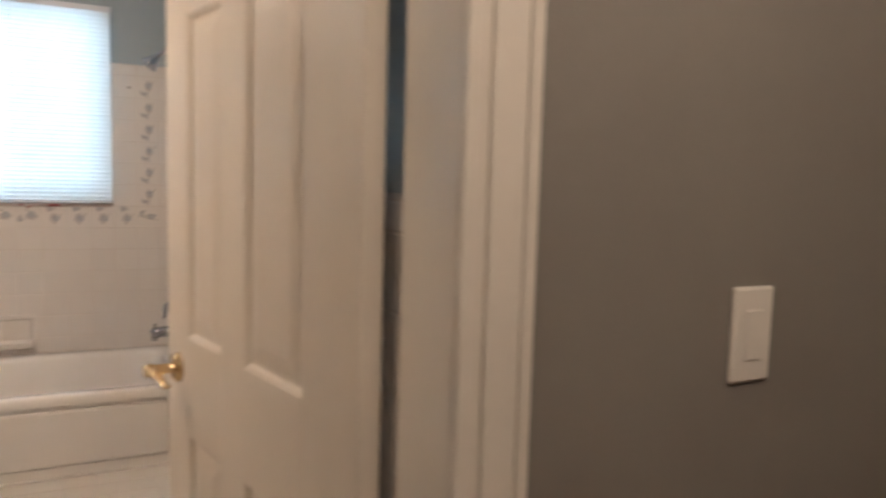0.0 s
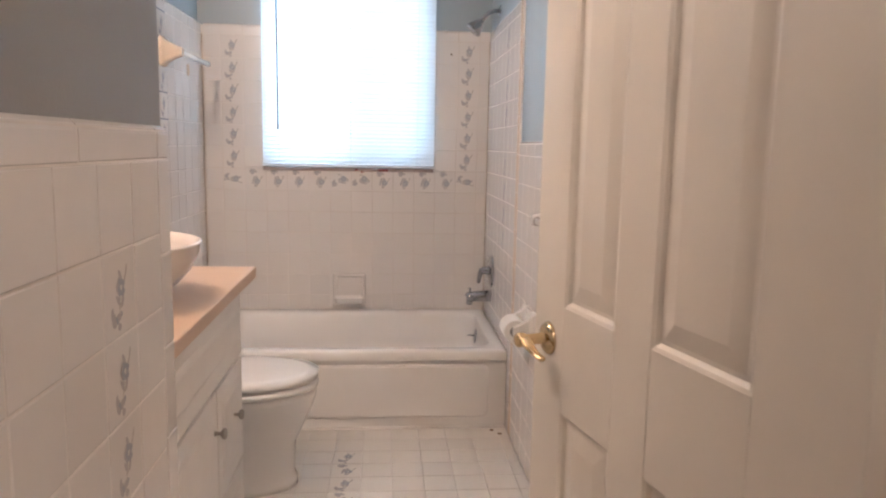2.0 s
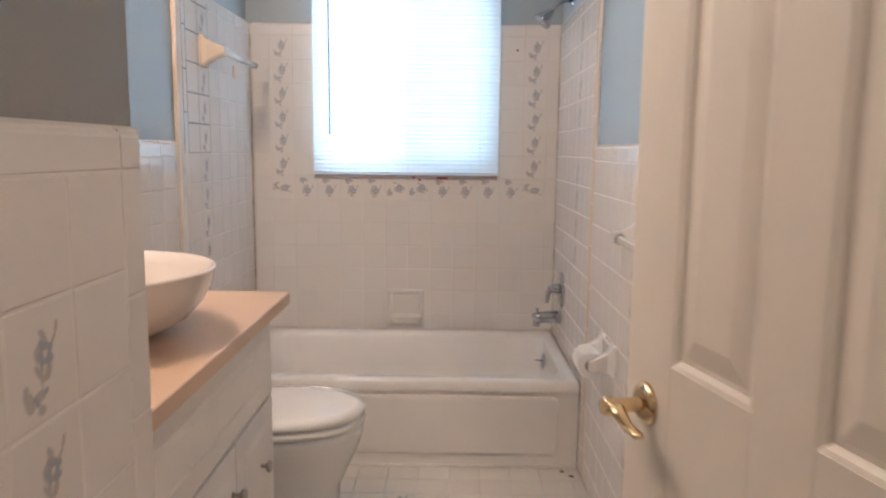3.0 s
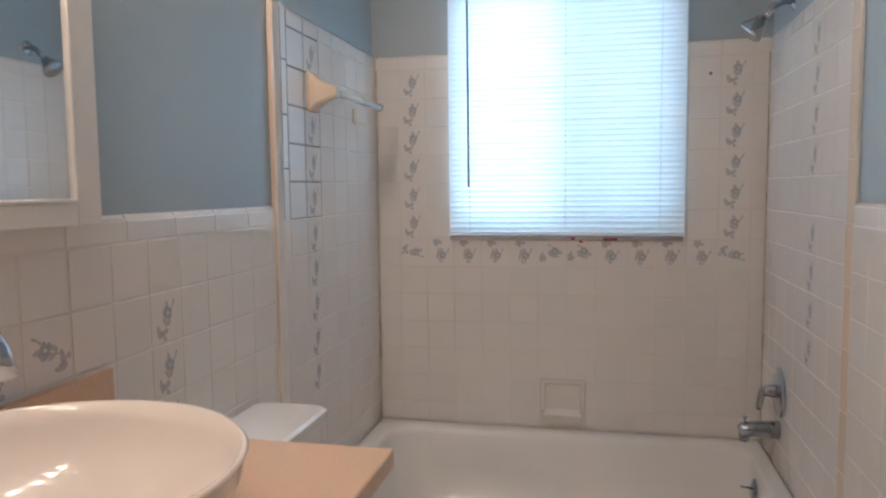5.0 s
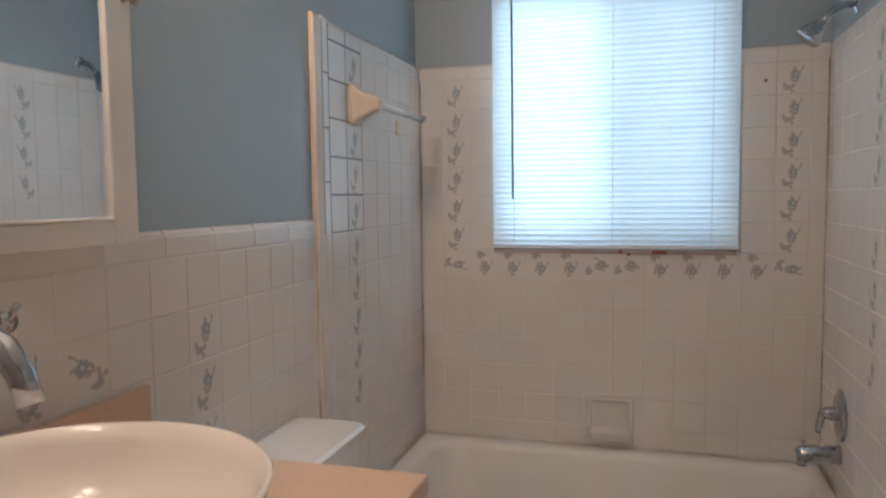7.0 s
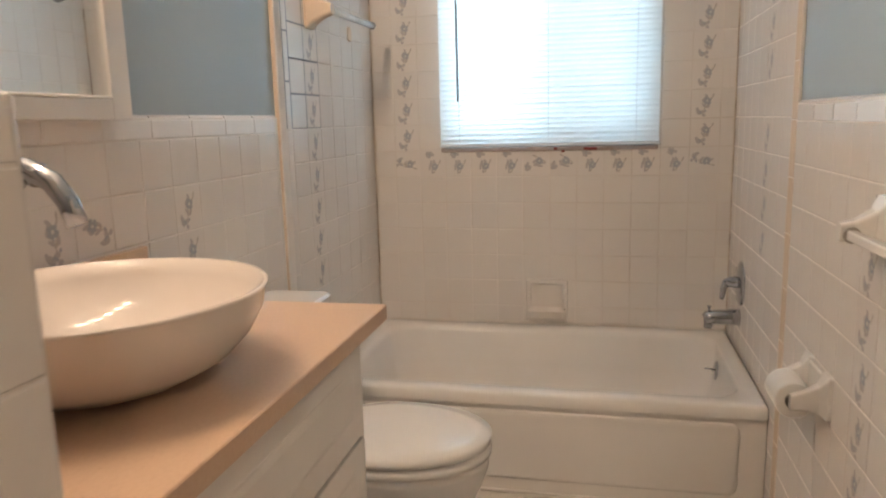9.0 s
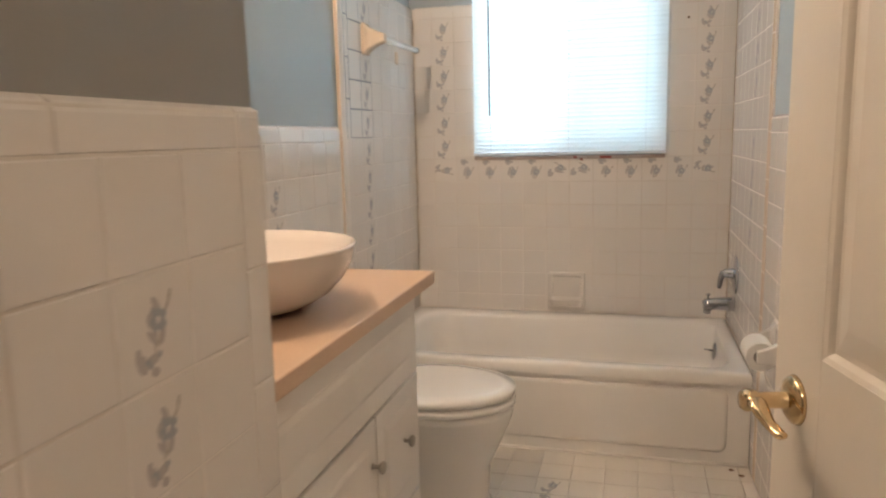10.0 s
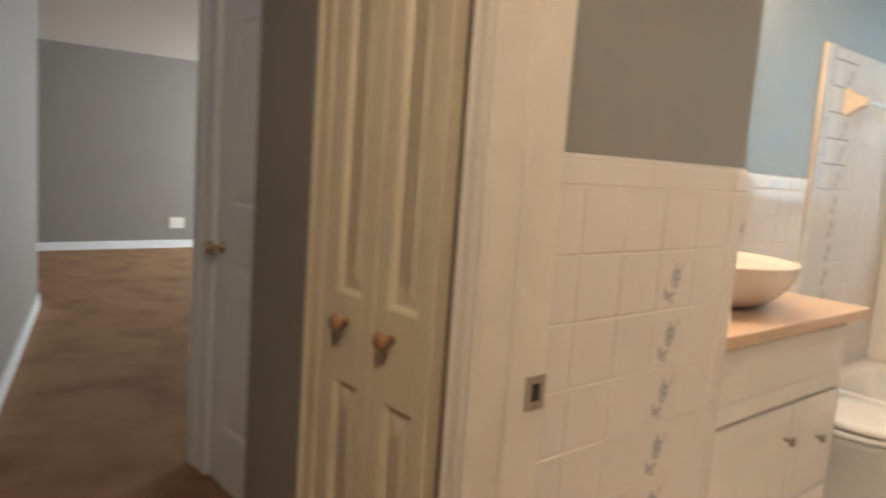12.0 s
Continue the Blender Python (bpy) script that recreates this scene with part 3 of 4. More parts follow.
loft(bm, [[(L - 0.004, y, z) for y, z in rounded(RY, RZ, 0.036, 0.060, 0.012)], [(L + 0.008, y, z) for y, z in rounded(RY, RZ, 0.036, 0.060, 0.012)], [(L + 0.022, y, z) for y, z in rounded(RY + 0.004, RZ, 0.029, 0.044, 0.012)],
          [(L + 0.052, y, z) for y, z in rounded(RY + 0.01, RZ + 0.002, 0.022, 0.027, 0.010)], [(L + 0.080, y, z) for y, z in rounded(RY + 0.016, RZ + 0.002, 0.017, 0.017, 0.010)]], cap_first=True, cap_last=True)
part("post", bm, M_TRIMTILE, rod, "peach glazed ceramic post", smooth=False)
bm = bmesh.new()
add_cyl(bm, (L + 0.062, RY + 0.02, RZ + 0.002), (L + 0.076, -0.215, RZ), 0.0115, seg=20)
part("rod", bm, M_CLEAR, rod, "clear acrylic rod", smooth=True)
bm = bmesh.new()
add_lathe(bm, [(0.0, 0.0), (0.0135, 0.0), (0.0135, 0.008), (0.010, 0.012), (0, 0.012)], Matrix.Translation((L + 0.076, -0.216, RZ)) @ pose(0, 0, 0, -90), 20)
part("end_cap", bm, M_CHROME, rod, smooth=True)
bm = bmesh.new()
loft(bm, [[(L - 0.002, y, z) for y, z in rounded(-0.270, RZ - 0.035, 0.02, 0.028, 0.01)], [(L + 0.004, y, z) for y, z in rounded(-0.270, RZ - 0.035, 0.017, 0.025, 0.01)]], cap_last=True)
part("post_stub", bm, M_TRIMTILE, rod, "broken peach ceramic stub")

# soap dish on the window wall
dish = thing("soap_dish", "glazed off-white ceramic soap dish set in the tile", "soap dish")
DX, DZ = 0.747, 0.449
bm = bmesh.new()
loft(bm, [[(x, -0.008, z) for x, z in rounded(DX, DZ, 0.086, 0.092, 0.010)], [(x, -0.020, z) for x, z in rounded(DX, DZ, 0.083, 0.089, 0.010)], [(x, -0.022, z) for x, z in rounded(DX, DZ, 0.070, 0.076, 0.010)], [(x, -0.0115, z) for x, z in rounded(DX, DZ, 0.064, 0.070, 0.010)]], cap_last=True)
part("frame", bm, M_TILE, dish)
bm = bmesh.new()
loft(bm, [[(x, y, DZ - 0.066) for x, y in rounded(DX, -0.030, 0.070, 0.020, 0.014)], [(x, y, DZ - 0.034) for x, y in rounded(DX, -0.038, 0.078, 0.028, 0.018)], [(x, y, DZ - 0.026) for x, y in rounded(DX, -0.038, 0.074, 0.024, 0.016)], [(x, y, DZ - 0.040) for x, y in rounded(DX, -0.037, 0.066, 0.017, 0.012)]], cap_first=True, cap_last=True)
part("tray", bm, M_TILE, dish)

# ---- vanity ----
VX = 0.506
V0, V1 = PONY_Y + 0.009, -1.688
SPLIT, RAIL = -2.022, 0.606
van = thing("vanity_cabinet", "white painted vanity cabinet with doors, drawers and small nickel knobs", "vanity cabinet")
bm = bmesh.new()
add_box(bm, 0.014, V0, 0.09, VX - 0.014, V1, COUNTER - 0.034, 0.0015, 1)
add_box(bm, VX - 0.016, V0, 0.09, VX + 0.004, V0 + 0.028, COUNTER - 0.034, 0.0015, 1)
add_box(bm, VX - 0.016, V1 - 0.026, 0.09, VX + 0.004, V1, COUNTER - 0.034, 0.0015, 1)
add_box(bm, VX - 0.016, V0 + 0.028, COUNTER - 0.048, VX + 0.004, V1 - 0.026, COUNTER - 0.034, 0.0015, 1)
add_box(bm, 0.014, V0, 0, VX - 0.05, V1, 0.09)
part("carcass", bm, M_CAB, van)
# thin dark sheet added so the gaps between the fronts read as shaded
part("gap_shade_sheet", box(VX - 0.0138, V0 + 0.03, 0.11, VX - 0.0125, V1 - 0.028, COUNTER - 0.05), M_GAP_SHADE, van, "added dark sheet that paints the shade in the gaps between the fronts")


def front(name, y0, z0, y1, z1, raised=True, arch=False):
    ob = part(name, box(VX - 0.012, y0, z0, VX + 0.016, y1, z1, 0.003, 2), M_CAB, van)
    if raised:
        cy_, cz_ = (y0 + y1) / 2, (z0 + z1) / 2
        a, b = (y1 - y0) / 2 - 0.045, (z1 - z0) / 2 - 0.045
        def lp(x, i):
            pts = [(x, y, z) for y, z in rounded(cy_, cz_, a - i, b - i, 0.004)]
            if arch:
                pts = [(px, py, pz + (0.030 * (1 - ((py - cy_) / a) ** 2) if pz > cz_ else 0)) for px, py, pz in pts]
            return pts
        bm = bmesh.new()
        loft(bm, [lp(VX + 0.0155, 0), lp(VX + 0.0170, 0.001), lp(VX + 0.0170, 0.006), lp(VX + 0.0200, 0.016)], cap_last=True)
        part("panel", bm, M_CAB, ob)
    return ob


def cab_knob(parent, x, y, z):
    bm = bmesh.new()
    add_lathe(bm, [(0, 0), (0.007, 0), (0.0045, 0.006), (0.0045, 0.014), (0.013, 0.020), (0.0145, 0.025), (0.011, 0.029), (0, 0.030)], Matrix.Translation((x, y, z)) @ pose(0, 0, 0, 0, 90), 22)
    part("knob", bm, M_NICKEL, parent, "small brushed nickel knob", smooth=True)


front("false_front", V0 + 0.03, RAIL + 0.004, V1 - 0.03, COUNTER - 0.05, True)
d = front("door", V0 + 0.03, 0.11, SPLIT - 0.003, RAIL - 0.004, True, True)
cab_knob(d, VX + 0.016, SPLIT - 0.030, 0.505)
dr = front("drawer", SPLIT + 0.003, 0.305, V1 - 0.03, RAIL - 0.004)
cab_knob(dr, VX + 0.016, (SPLIT + V1) / 2 + 0.008, 0.475)
dr = front("drawer", SPLIT + 0.003, 0.11, V1 - 0.03, 0.299)
cab_knob(dr, VX + 0.016, (SPLIT + V1) / 2 + 0.008, 0.205)

ctop = thing("countertop", "peach speckled laminate vanity top with a backsplash", "countertop")
part("slab", box(0.014, V0, COUNTER - 0.032, 0.556, -1.650, COUNTER, 0.002, 1), M_COUNTER, ctop)
part("backsplash", box(0.012, V0, COUNTER, 0.030, -1.637, COUNTER + 0.108, 0.0015, 1), M_COUNTER, ctop)

bowl = thing("vessel_sink", "round white porcelain vessel sink on the peach counter", "sink")
BX, BY, BZ, BR = 0.276, -2.116, COUNTER, 0.238
bm = bmesh.new()
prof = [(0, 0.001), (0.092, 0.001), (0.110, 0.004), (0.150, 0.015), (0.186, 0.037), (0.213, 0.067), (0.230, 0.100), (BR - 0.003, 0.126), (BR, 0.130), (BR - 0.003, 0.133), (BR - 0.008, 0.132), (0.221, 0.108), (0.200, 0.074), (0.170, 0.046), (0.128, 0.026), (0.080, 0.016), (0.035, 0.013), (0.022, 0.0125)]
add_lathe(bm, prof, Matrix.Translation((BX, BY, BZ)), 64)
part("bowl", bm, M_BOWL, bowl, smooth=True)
bm = bmesh.new()
add_lathe(bm, [(0.0235, 0.012), (0.024, 0.0165), (0.020, 0.018), (0.012, 0.0165), (0, 0.0165)], Matrix.Translation((BX, BY, BZ)), 28)
part("drain", bm, M_CHROME, bowl, "round chrome drain", smooth=True)

tap = thing("wall_faucet", "chrome wall-mounted faucet with a curved spout above the sink", "faucet")
FY, FZ = -2.110, 1.160
bm = bmesh.new()
add_lathe(bm, [(0, 0.010), (0.018, 0.010), (0.028, 0.004), (0.030, 0)], Matrix.Translation((0.010, FY, FZ)) @ pose(0, 0, 0, 0, 90), 28)
part("flange", bm, M_CHROME, tap, smooth=True)
bm = bmesh.new()
add_tube(bm, [(0.012, FY, FZ), (0.07, FY, FZ), (0.14, FY, FZ - 0.002), (0.19, FY, FZ - 0.010), (0.225, FY, FZ - 0.028), (0.248, FY, FZ - 0.058), (0.258, FY, FZ - 0.088)], [0.016, 0.016, 0.0155, 0.0155, 0.0155, 0.015, 0.015], seg=20)
part("spout", bm, M_CHROME, tap, smooth=True)
for s in (-1, 1):
    bm = bmesh.new()
    add_lathe(bm, [(0, 0), (0.024, 0), (0.020, 0.008), (0.011, 0.012), (0.011, 0.03), (0.015, 0.034), (0.015, 0.044), (0, 0.046)], Matrix.Translation((0.010, FY + s * 0.165, FZ - 0.035)) @ pose(0, 0, 0, 0, 90), 24)
    h = part("handle", bm, M_CHROME, tap, smooth=True)
    bm = bmesh.new()
    add_tube(bm, [(0.050, FY + s * 0.165, FZ - 0.035), (0.054, FY + s * 0.170, FZ - 0.025), (0.060, FY + s * 0.176, FZ - 0.010)], [0.006, 0.0055, 0.005], seg=12)
    part("lever", bm, M_CHROME, h, smooth=True)

# mirror cabinet
cab = thing("mirror_cabinet", "white framed mirrored medicine cabinet on the blue-grey wall", "medicine cabinet")
MX, M0, M1, MZ0, MZ1 = 0.070, -2.44, -1.698, 1.220, 1.90
part("body", box(0.001, M0 + 0.004, MZ0 + 0.004, MX - 0.018, M1 - 0.004, MZ1 - 0.004), M_CAB, cab)
dd = part("door", box(MX - 0.016, M0, MZ0, MX - 0.008, M1, MZ1), M_CAB, cab)
F = 0.056
part("stile", box(MX - 0.010, M1 - F, MZ0, MX, M1, MZ1, 0.002, 1), M_CAB, dd)
part("stile", box(MX - 0.010, M0, MZ0, MX, M0 + F, MZ1, 0.002, 1), M_CAB, dd)
part("rail", box(MX - 0.010, M0 + F, MZ0, MX, M1 - F, MZ0 + F - 0.018, 0.002, 1), M_CAB, dd)
part("rail", box(MX - 0.010, M0 + F, MZ1 - F, MX, M1 - F, MZ1, 0.002, 1), M_CAB, dd)
bm = bmesh.new()
b0, b1, c0, c1 = M0 + F, M1 - F, MZ0 + F - 0.018, MZ1 - F
for y0, z0, y1, z1 in ((b0, c0, b0 + 0.005, c1), (b1 - 0.005, c0, b1, c1), (b0 + 0.005, c0, b1 - 0.005, c0 + 0.005), (b0 + 0.005, c1 - 0.005, b1 - 0.005, c1)):
    add_box(bm, MX - 0.010, y0, z0, MX + 0.0025, y1, z1, 0.0015, 1)
part("bead", bm, M_CAB, dd, "thin white bead round the mirror")
part("mirror", box(MX - 0.008, b0 + 0.006, c0 + 0.006, MX - 0.004, b1 - 0.006, c1 - 0.006), M_MIRROR, dd, "plain silvered mirror glass")
cab_knob(dd, MX, M1 - 0.018, 1.614)

# vanity light above the cabinet
vl = thing("vanity_light_bar", "chrome light bar with round bulbs over the mirror", "vanity light")
part("backplate", box(0.001, -2.44, 2.09, 0.035, -1.66, 2.19, 0.006, 2), M_CHROME, vl)
for i in range(5):
    bm = bmesh.new()
    add_lathe(bm, [(0, 0), (0.020, 0), (0.022, 0.02), (0.018, 0.026), (0, 0.026)], Matrix.Translation((0.034, -2.36 + 0.155 * i, 2.14)) @ pose(0, 0, 0, 0, 90), 20)
    sk = part("socket", bm, M_BRASS, vl, smooth=True)
    bm = bmesh.new()
    bmesh.ops.create_uvsphere(bm, u_segments=20, v_segments=12, radius=0.040, matrix=Matrix.Translation((0.098, -2.36 + 0.155 * i, 2.14)))
    bulb = part("bulb", bm, M_BULB, sk, "round frosted globe bulb", smooth=True)
    bulb.visible_shadow = False

# ---- toilet ----
wc = thing("toilet", "white porcelain toilet with a closed elongated lid", "toilet")
TY = -1.275


def egg(cx_, a_front, a_back, b, z, n=40):
    out = []
    for k in range(n):
        t = 2 * math.pi * k / n
        c, s = math.cos(t), math.sin(t)
        out.append((cx_ + (a_front if c > 0 else a_back) * c, TY + b * s * (1 if c > 0 else (1 - 0.12 * c * c)), z))
    return out


bm = bmesh.new()
loft(bm, [egg(0.42, 0.205, 0.20, 0.125, 0.0), egg(0.42, 0.205, 0.20, 0.125, 0.025), egg(0.42, 0.194, 0.19, 0.116, 0.05), egg(0.42, 0.200, 0.19, 0.120, 0.16), egg(0.44, 0.222, 0.20, 0.140, 0.25), egg(0.44, 0.240, 0.21, 0.160, 0.29), egg(0.44, 0.254, 0.22, 0.174, 0.336), egg(0.44, 0.252, 0.22, 0.172, 0.360)], cap_first=True, cap_last=True)
part("bowl", bm, M_PORC, wc, smooth=True)
bm = bmesh.new()
loft(bm, [egg(0.44, 0.255, 0.215, 0.175, 0.362), egg(0.44, 0.260, 0.22, 0.188, 0.366), egg(0.44, 0.262, 0.22, 0.191, 0.378), egg(0.44, 0.256, 0.22, 0.186, 0.386)], cap_first=True, cap_last=True)
part("seat", bm, M_PORC, wc, smooth=True)
bm = bmesh.new()
loft(bm, [egg(0.44, 0.256, 0.215, 0.176, 0.391), egg(0.44, 0.258, 0.22, 0.188, 0.395), egg(0.44, 0.260, 0.22, 0.189, 0.408), egg(0.44, 0.262, 0.213, 0.180, 0.418), egg(0.44, 0.22, 0.19, 0.14, 0.423), egg(0.44, 0.10, 0.08, 0.06, 0.425)], cap_first=True, cap_last=True)
part("lid", bm, M_PORC, wc, smooth=True)
for s in (-1, 1):
    part("hinge", box(0.215, TY + s * 0.075 - 0.02, 0.360, 0.255, TY + s * 0.075 + 0.02, 0.394, 0.006, 2), M_PORC, wc)
bm = bmesh.new()
loft(bm, [[(x, y, 0.36) for x, y in rounded(0.112, TY, 0.080, 0.165, 0.03)], [(x, y, 0.42) for x, y in rounded(0.115, TY, 0.086, 0.185, 0.03)], [(x, y, 0.698) for x, y in rounded(0.115, TY, 0.090, 0.200, 0.03)]], cap_first=True, cap_last=True)
part("tank", bm, M_PORC, wc)
bm = bmesh.new()
loft(bm, [[(x, y, 0.699) for x, y in rounded(0.115, TY, 0.099, 0.208, 0.03)], [(x, y, 0.721) for x, y in rounded(0.115, TY, 0.101, 0.210, 0.03)], [(x, y, 0.728) for x, y in rounded(0.115, TY, 0.093, 0.202, 0.028)]], cap_first=True, cap_last=True)
part("tank_lid", bm, M_PORC, wc)
part("neck", box(0.12, TY - 0.10, 0.2, 0.30, TY + 0.10, 0.356, 0.02, 2), M_PORC, wc)

# ---- towel rail and paper holder on the door side wall ----
rail = thing("towel_rail", "white ceramic towel rail with a square bar", "towel rail")
for y in (-1.575, -2.14):
    s = 1 if y > -2 else -1
    bm = bmesh.new()
    loft(bm, [[(RW + 0.001, a, z) for a, z in rounded(y, 1.012, 0.036, 0.040, 0.008)], [(RW - 0.008, a, z) for a, z in rounded(y, 1.012, 0.036, 0.040, 0.008)], [(RW - 0.022, a, z) for a, z in rounded(y + s * 0.006, 1.002, 0.022, 0.026, 0.008)],
              [(RW - 0.050, a, z) for a, z in rounded(y + s * 0.016, 0.990, 0.015, 0.018, 0.008)], [(RW - 0.074, a, z) for a, z in rounded(y + s * 0.018, 0.986, 0.015, 0.017, 0.008)]], cap_first=True, cap_last=True)
    part("post", bm, M_PORC, rail)
# nickel ring added to draw the dark gap where the bar enters its post
part("gap_ring", add_cyl(bmesh.new(), (RW - 0.061, -1.588, 0.985), (RW - 0.061, -1.594, 0.985), 0.015, seg=16), M_NICKEL, rail, "added dark ring that stands for the shaded gap at the bar's end")
part("bar", box(RW - 0.070, -2.145, 0.976, RW - 0.052, -1.570, 0.994, 0.003, 2), M_PORC, rail)
tph = thing("paper_holder", "white ceramic toilet paper holder on the tiled wall", "toilet paper holder")
for y in (-1.175, -1.325):
    bm = bmesh.new()
    loft(bm, [[(RW + 0.001, a, z) for a, z in rounded(y, 0.585, 0.026, 0.050, 0.008)], [(RW - 0.008, a, z) for a, z in rounded(y, 0.585, 0.026, 0.050, 0.008)], [(RW - 0.022, a, z) for a, z in rounded(y, 0.579, 0.014, 0.032, 0.006)],
              [(RW - 0.055, a, z) for a, z in rounded(y, 0.571, 0.010, 0.022, 0.006)], [(RW - 0.078, a, z) for a, z in rounded(y, 0.567, 0.010, 0.018, 0.006)]], cap_first=True, cap_last=True)
    part("arm", bm, M_PORC, tph)
part("backplate", box(RW - 0.010, -1.32, 0.545, RW + 0.001, -1.18, 0.625, 0.004, 2), M_PORC, tph)
part("roller", add_cyl(bmesh.new(), (RW - 0.062, -1.318, 0.567), (RW - 0.062, -1.182, 0.567), 0.010, seg=16), M_PLASTIC, tph, smooth=True)
roll = thing("toilet_paper_roll", "part-used white toilet paper roll on its holder", "toilet paper")
bm = bmesh.new()
add_lathe(bm, [(0.020, 0.0), (0.040, 0.0), (0.0415, 0.002), (0.0415, 0.103), (0.040, 0.105), (0.020, 0.105), (0.020, 0.0)], Matrix.Translation((RW - 0.062, -1.195, 0.560)) @ pose(0, 0, 0, 90), 32)
part("paper", bm, M_PAPER, roll, smooth=False)
bm = bmesh.new()
add_lathe(bm, [(0.0185, -0.001), (0.020, -0.001), (0.020, 0.106), (0.0185, 0.106), (0.0185, -0.001)], Matrix.Translation((RW - 0.062, -1.195, 0.560)) @ pose(0, 0, 0, 90), 24)
part("core", bm, M_HALL, roll, "brown cardboard core", smooth=True)

# ---- window ----
win = structure("window_1", box(WIN_X0, 0.050, WIN_Z0, WIN_X0 + 0.035, 0.100, WIN_Z1), M_BASE, "white vinyl sliding window behind the blind", "window")
for nm, b in (("window_frame", (WIN_X1 - 0.035, 0.05, WIN_Z0, WIN_X1, 0.10, WIN_Z1)), ("window_frame", (WIN_X0 + 0.035, 0.05, WIN_Z0, WIN_X1 - 0.035, 0.10, WIN_Z0 + 0.04)),
              ("window_frame", (WIN_X0 + 0.035, 0.05, WIN_Z1 - 0.04, WIN_X1 - 0.035, 0.10, WIN_Z1)), ("meeting_stile", (0.735, 0.045, WIN_Z0 + 0.04, 0.775, 0.095, WIN_Z1 - 0.04))):
    part(nm, box(*b), M_BASE, win)
for x0, x1 in ((WIN_X0 + 0.035, 0.735), (0.775, WIN_X1 - 0.035)):
    pane = part("pane", box(x0, 0.070, WIN_Z0 + 0.04, x1, 0.074, WIN_Z1 - 0.04), M_GLASS, win)
    pane.visible_shadow = False
part("insect_screen", box(0.775, 0.1005, WIN_Z0 + 0.04, WIN_X1 - 0.035, 0.1015, WIN_Z1 - 0.04), M_SCREEN, win, "dark insect screen")
trim("window_sill", box(WIN_X0 - 0.015, -0.016, WIN_Z0 - 0.034, WIN_X1 + 0.015, 0.05, WIN_Z0 - 0.016, 0.004, 2), "narrow stained sill tile under the window", M_SILL, "window sill")
stain = thing("sill_stain", "rust-red chip on the narrow window sill", "stain")
part("chip", box(0.893, -0.019, WIN_Z0 - 0.032, 0.945, -0.0155, WIN_Z0 - 0.021, 0.001, 1), M_RED, stain)
part("chip", box(0.775, -0.019, WIN_Z0 - 0.030, 0.789, -0.0155, WIN_Z0 - 0.020, 0.001, 1), M_RED, stain)
part("chip", box(0.805, -0.019, WIN_Z0 - 0.040, 0.818, -0.0155, WIN_Z0 - 0.031, 0.001, 1), M_RED, stain)

BX0, BX1 = WIN_X0 - 0.014, WIN_X1 + 0.020
blind = thing("window_blind", "white vinyl mini blind closed over the bright window", "window blind")
part("headrail", box(BX0, -0.048, WIN_Z1 - 0.010, BX1, -0.018, WIN_Z1 + 0.018, 0.002, 1), M_BLIND_RAIL, blind)
part("bottom_rail", box(BX0, -0.042, WIN_Z0 - 0.012, BX1, -0.024, WIN_Z0 - 0.001, 0.003, 2), M_BLIND_RAIL, blind)
slat = bpy.data.meshes.new("slat")
bm = bmesh.new()
SW, n = 0.0137, 5
pts = [((k / (n - 1) * 2 - 1) * SW, 0.0026 * (1 - (k / (n - 1) * 2 - 1) ** 2)) for k in range(n)]
a = radians(64)
pts = [(u * math.cos(a) - v * math.sin(a), -(u * math.sin(a) + v * math.cos(a))) for u, v in pts]
rows_ = [[bm.verts.new((x, y, z)) for y, z in pts] for x in (BX0 + 0.003, BX1 - 0.003)]
for k in range(n - 1):
    bm.faces.new((rows_[0][k], rows_[0][k + 1], rows_[1][k + 1], rows_[1][k]))
bm.to_mesh(slat)
bm.free()
slat.materials.append(M_BLIND)
for p in slat.polygons:
    p.use_smooth = True
count = 46
for k in range(count):
    s = new("slat", slat)
    s.parent = blind
    s.matrix_basis = pose(0, -0.033, WIN_Z0 + 0.008 + (WIN_Z1 - WIN_Z0 - 0.024) * k / (count - 1), random.uniform(-2.5, 2.5), random.uniform(-0.05, 0.05), 0)
for x in (WIN_X0 + 0.07, 0.755, WIN_X1 - 0.07):
    part("ladder_cord", box(x - 0.0008, -0.0445, WIN_Z0, x + 0.0008, -0.0435, WIN_Z1 - 0.01), M_BLIND_RAIL, blind)
part("tilt_wand", add_cyl(bmesh.new(), (BX0 + 0.080, -0.056, WIN_Z1 - 0.008), (BX0 + 0.081, -0.054, 1.278), 0.0034, seg=8), M_WAND, blind, "slim grey tilt wand", smooth=True)
backdrop = tagged(part("backdrop_outside", box(-3, 3.0, -1, 4.5, 3.02, 4.5), M_SKYCARD), "pale bright daylight beyond the window", "backdrop", kind="structure")


# ---- small stains and caulk ----
M_CAULK = mat("stained_caulk", (0.56, 0.47, 0.38), 0.6, noise_scale=14, noise_mix=1.0, dark=(0.22, 0.14, 0.09))
trim("corner_caulk", box(W - 0.0125, -0.0125, RIM, W - 0.0085, -0.0085, TOP - 0.05, 0.001, 1), "brown-stained caulk in the tiled corner", M_CAULK)
trim("corner_caulk", box(L + 0.0005, -0.0125, RIM, L + 0.004, -0.0085, TOP - 0.05, 0.001, 1), "brown-stained caulk in the tiled corner", M_CAULK)
trim("tub_caulk", box(L + 0.004, -0.014, RIM - 0.002, W - 0.012, -0.009, RIM + 0.004, 0.001, 1), "pale caulk along the back of the tub", M_GROUT)
debris = thing("floor_debris", "two small brown chips on the floor at the foot of the tub", "debris")
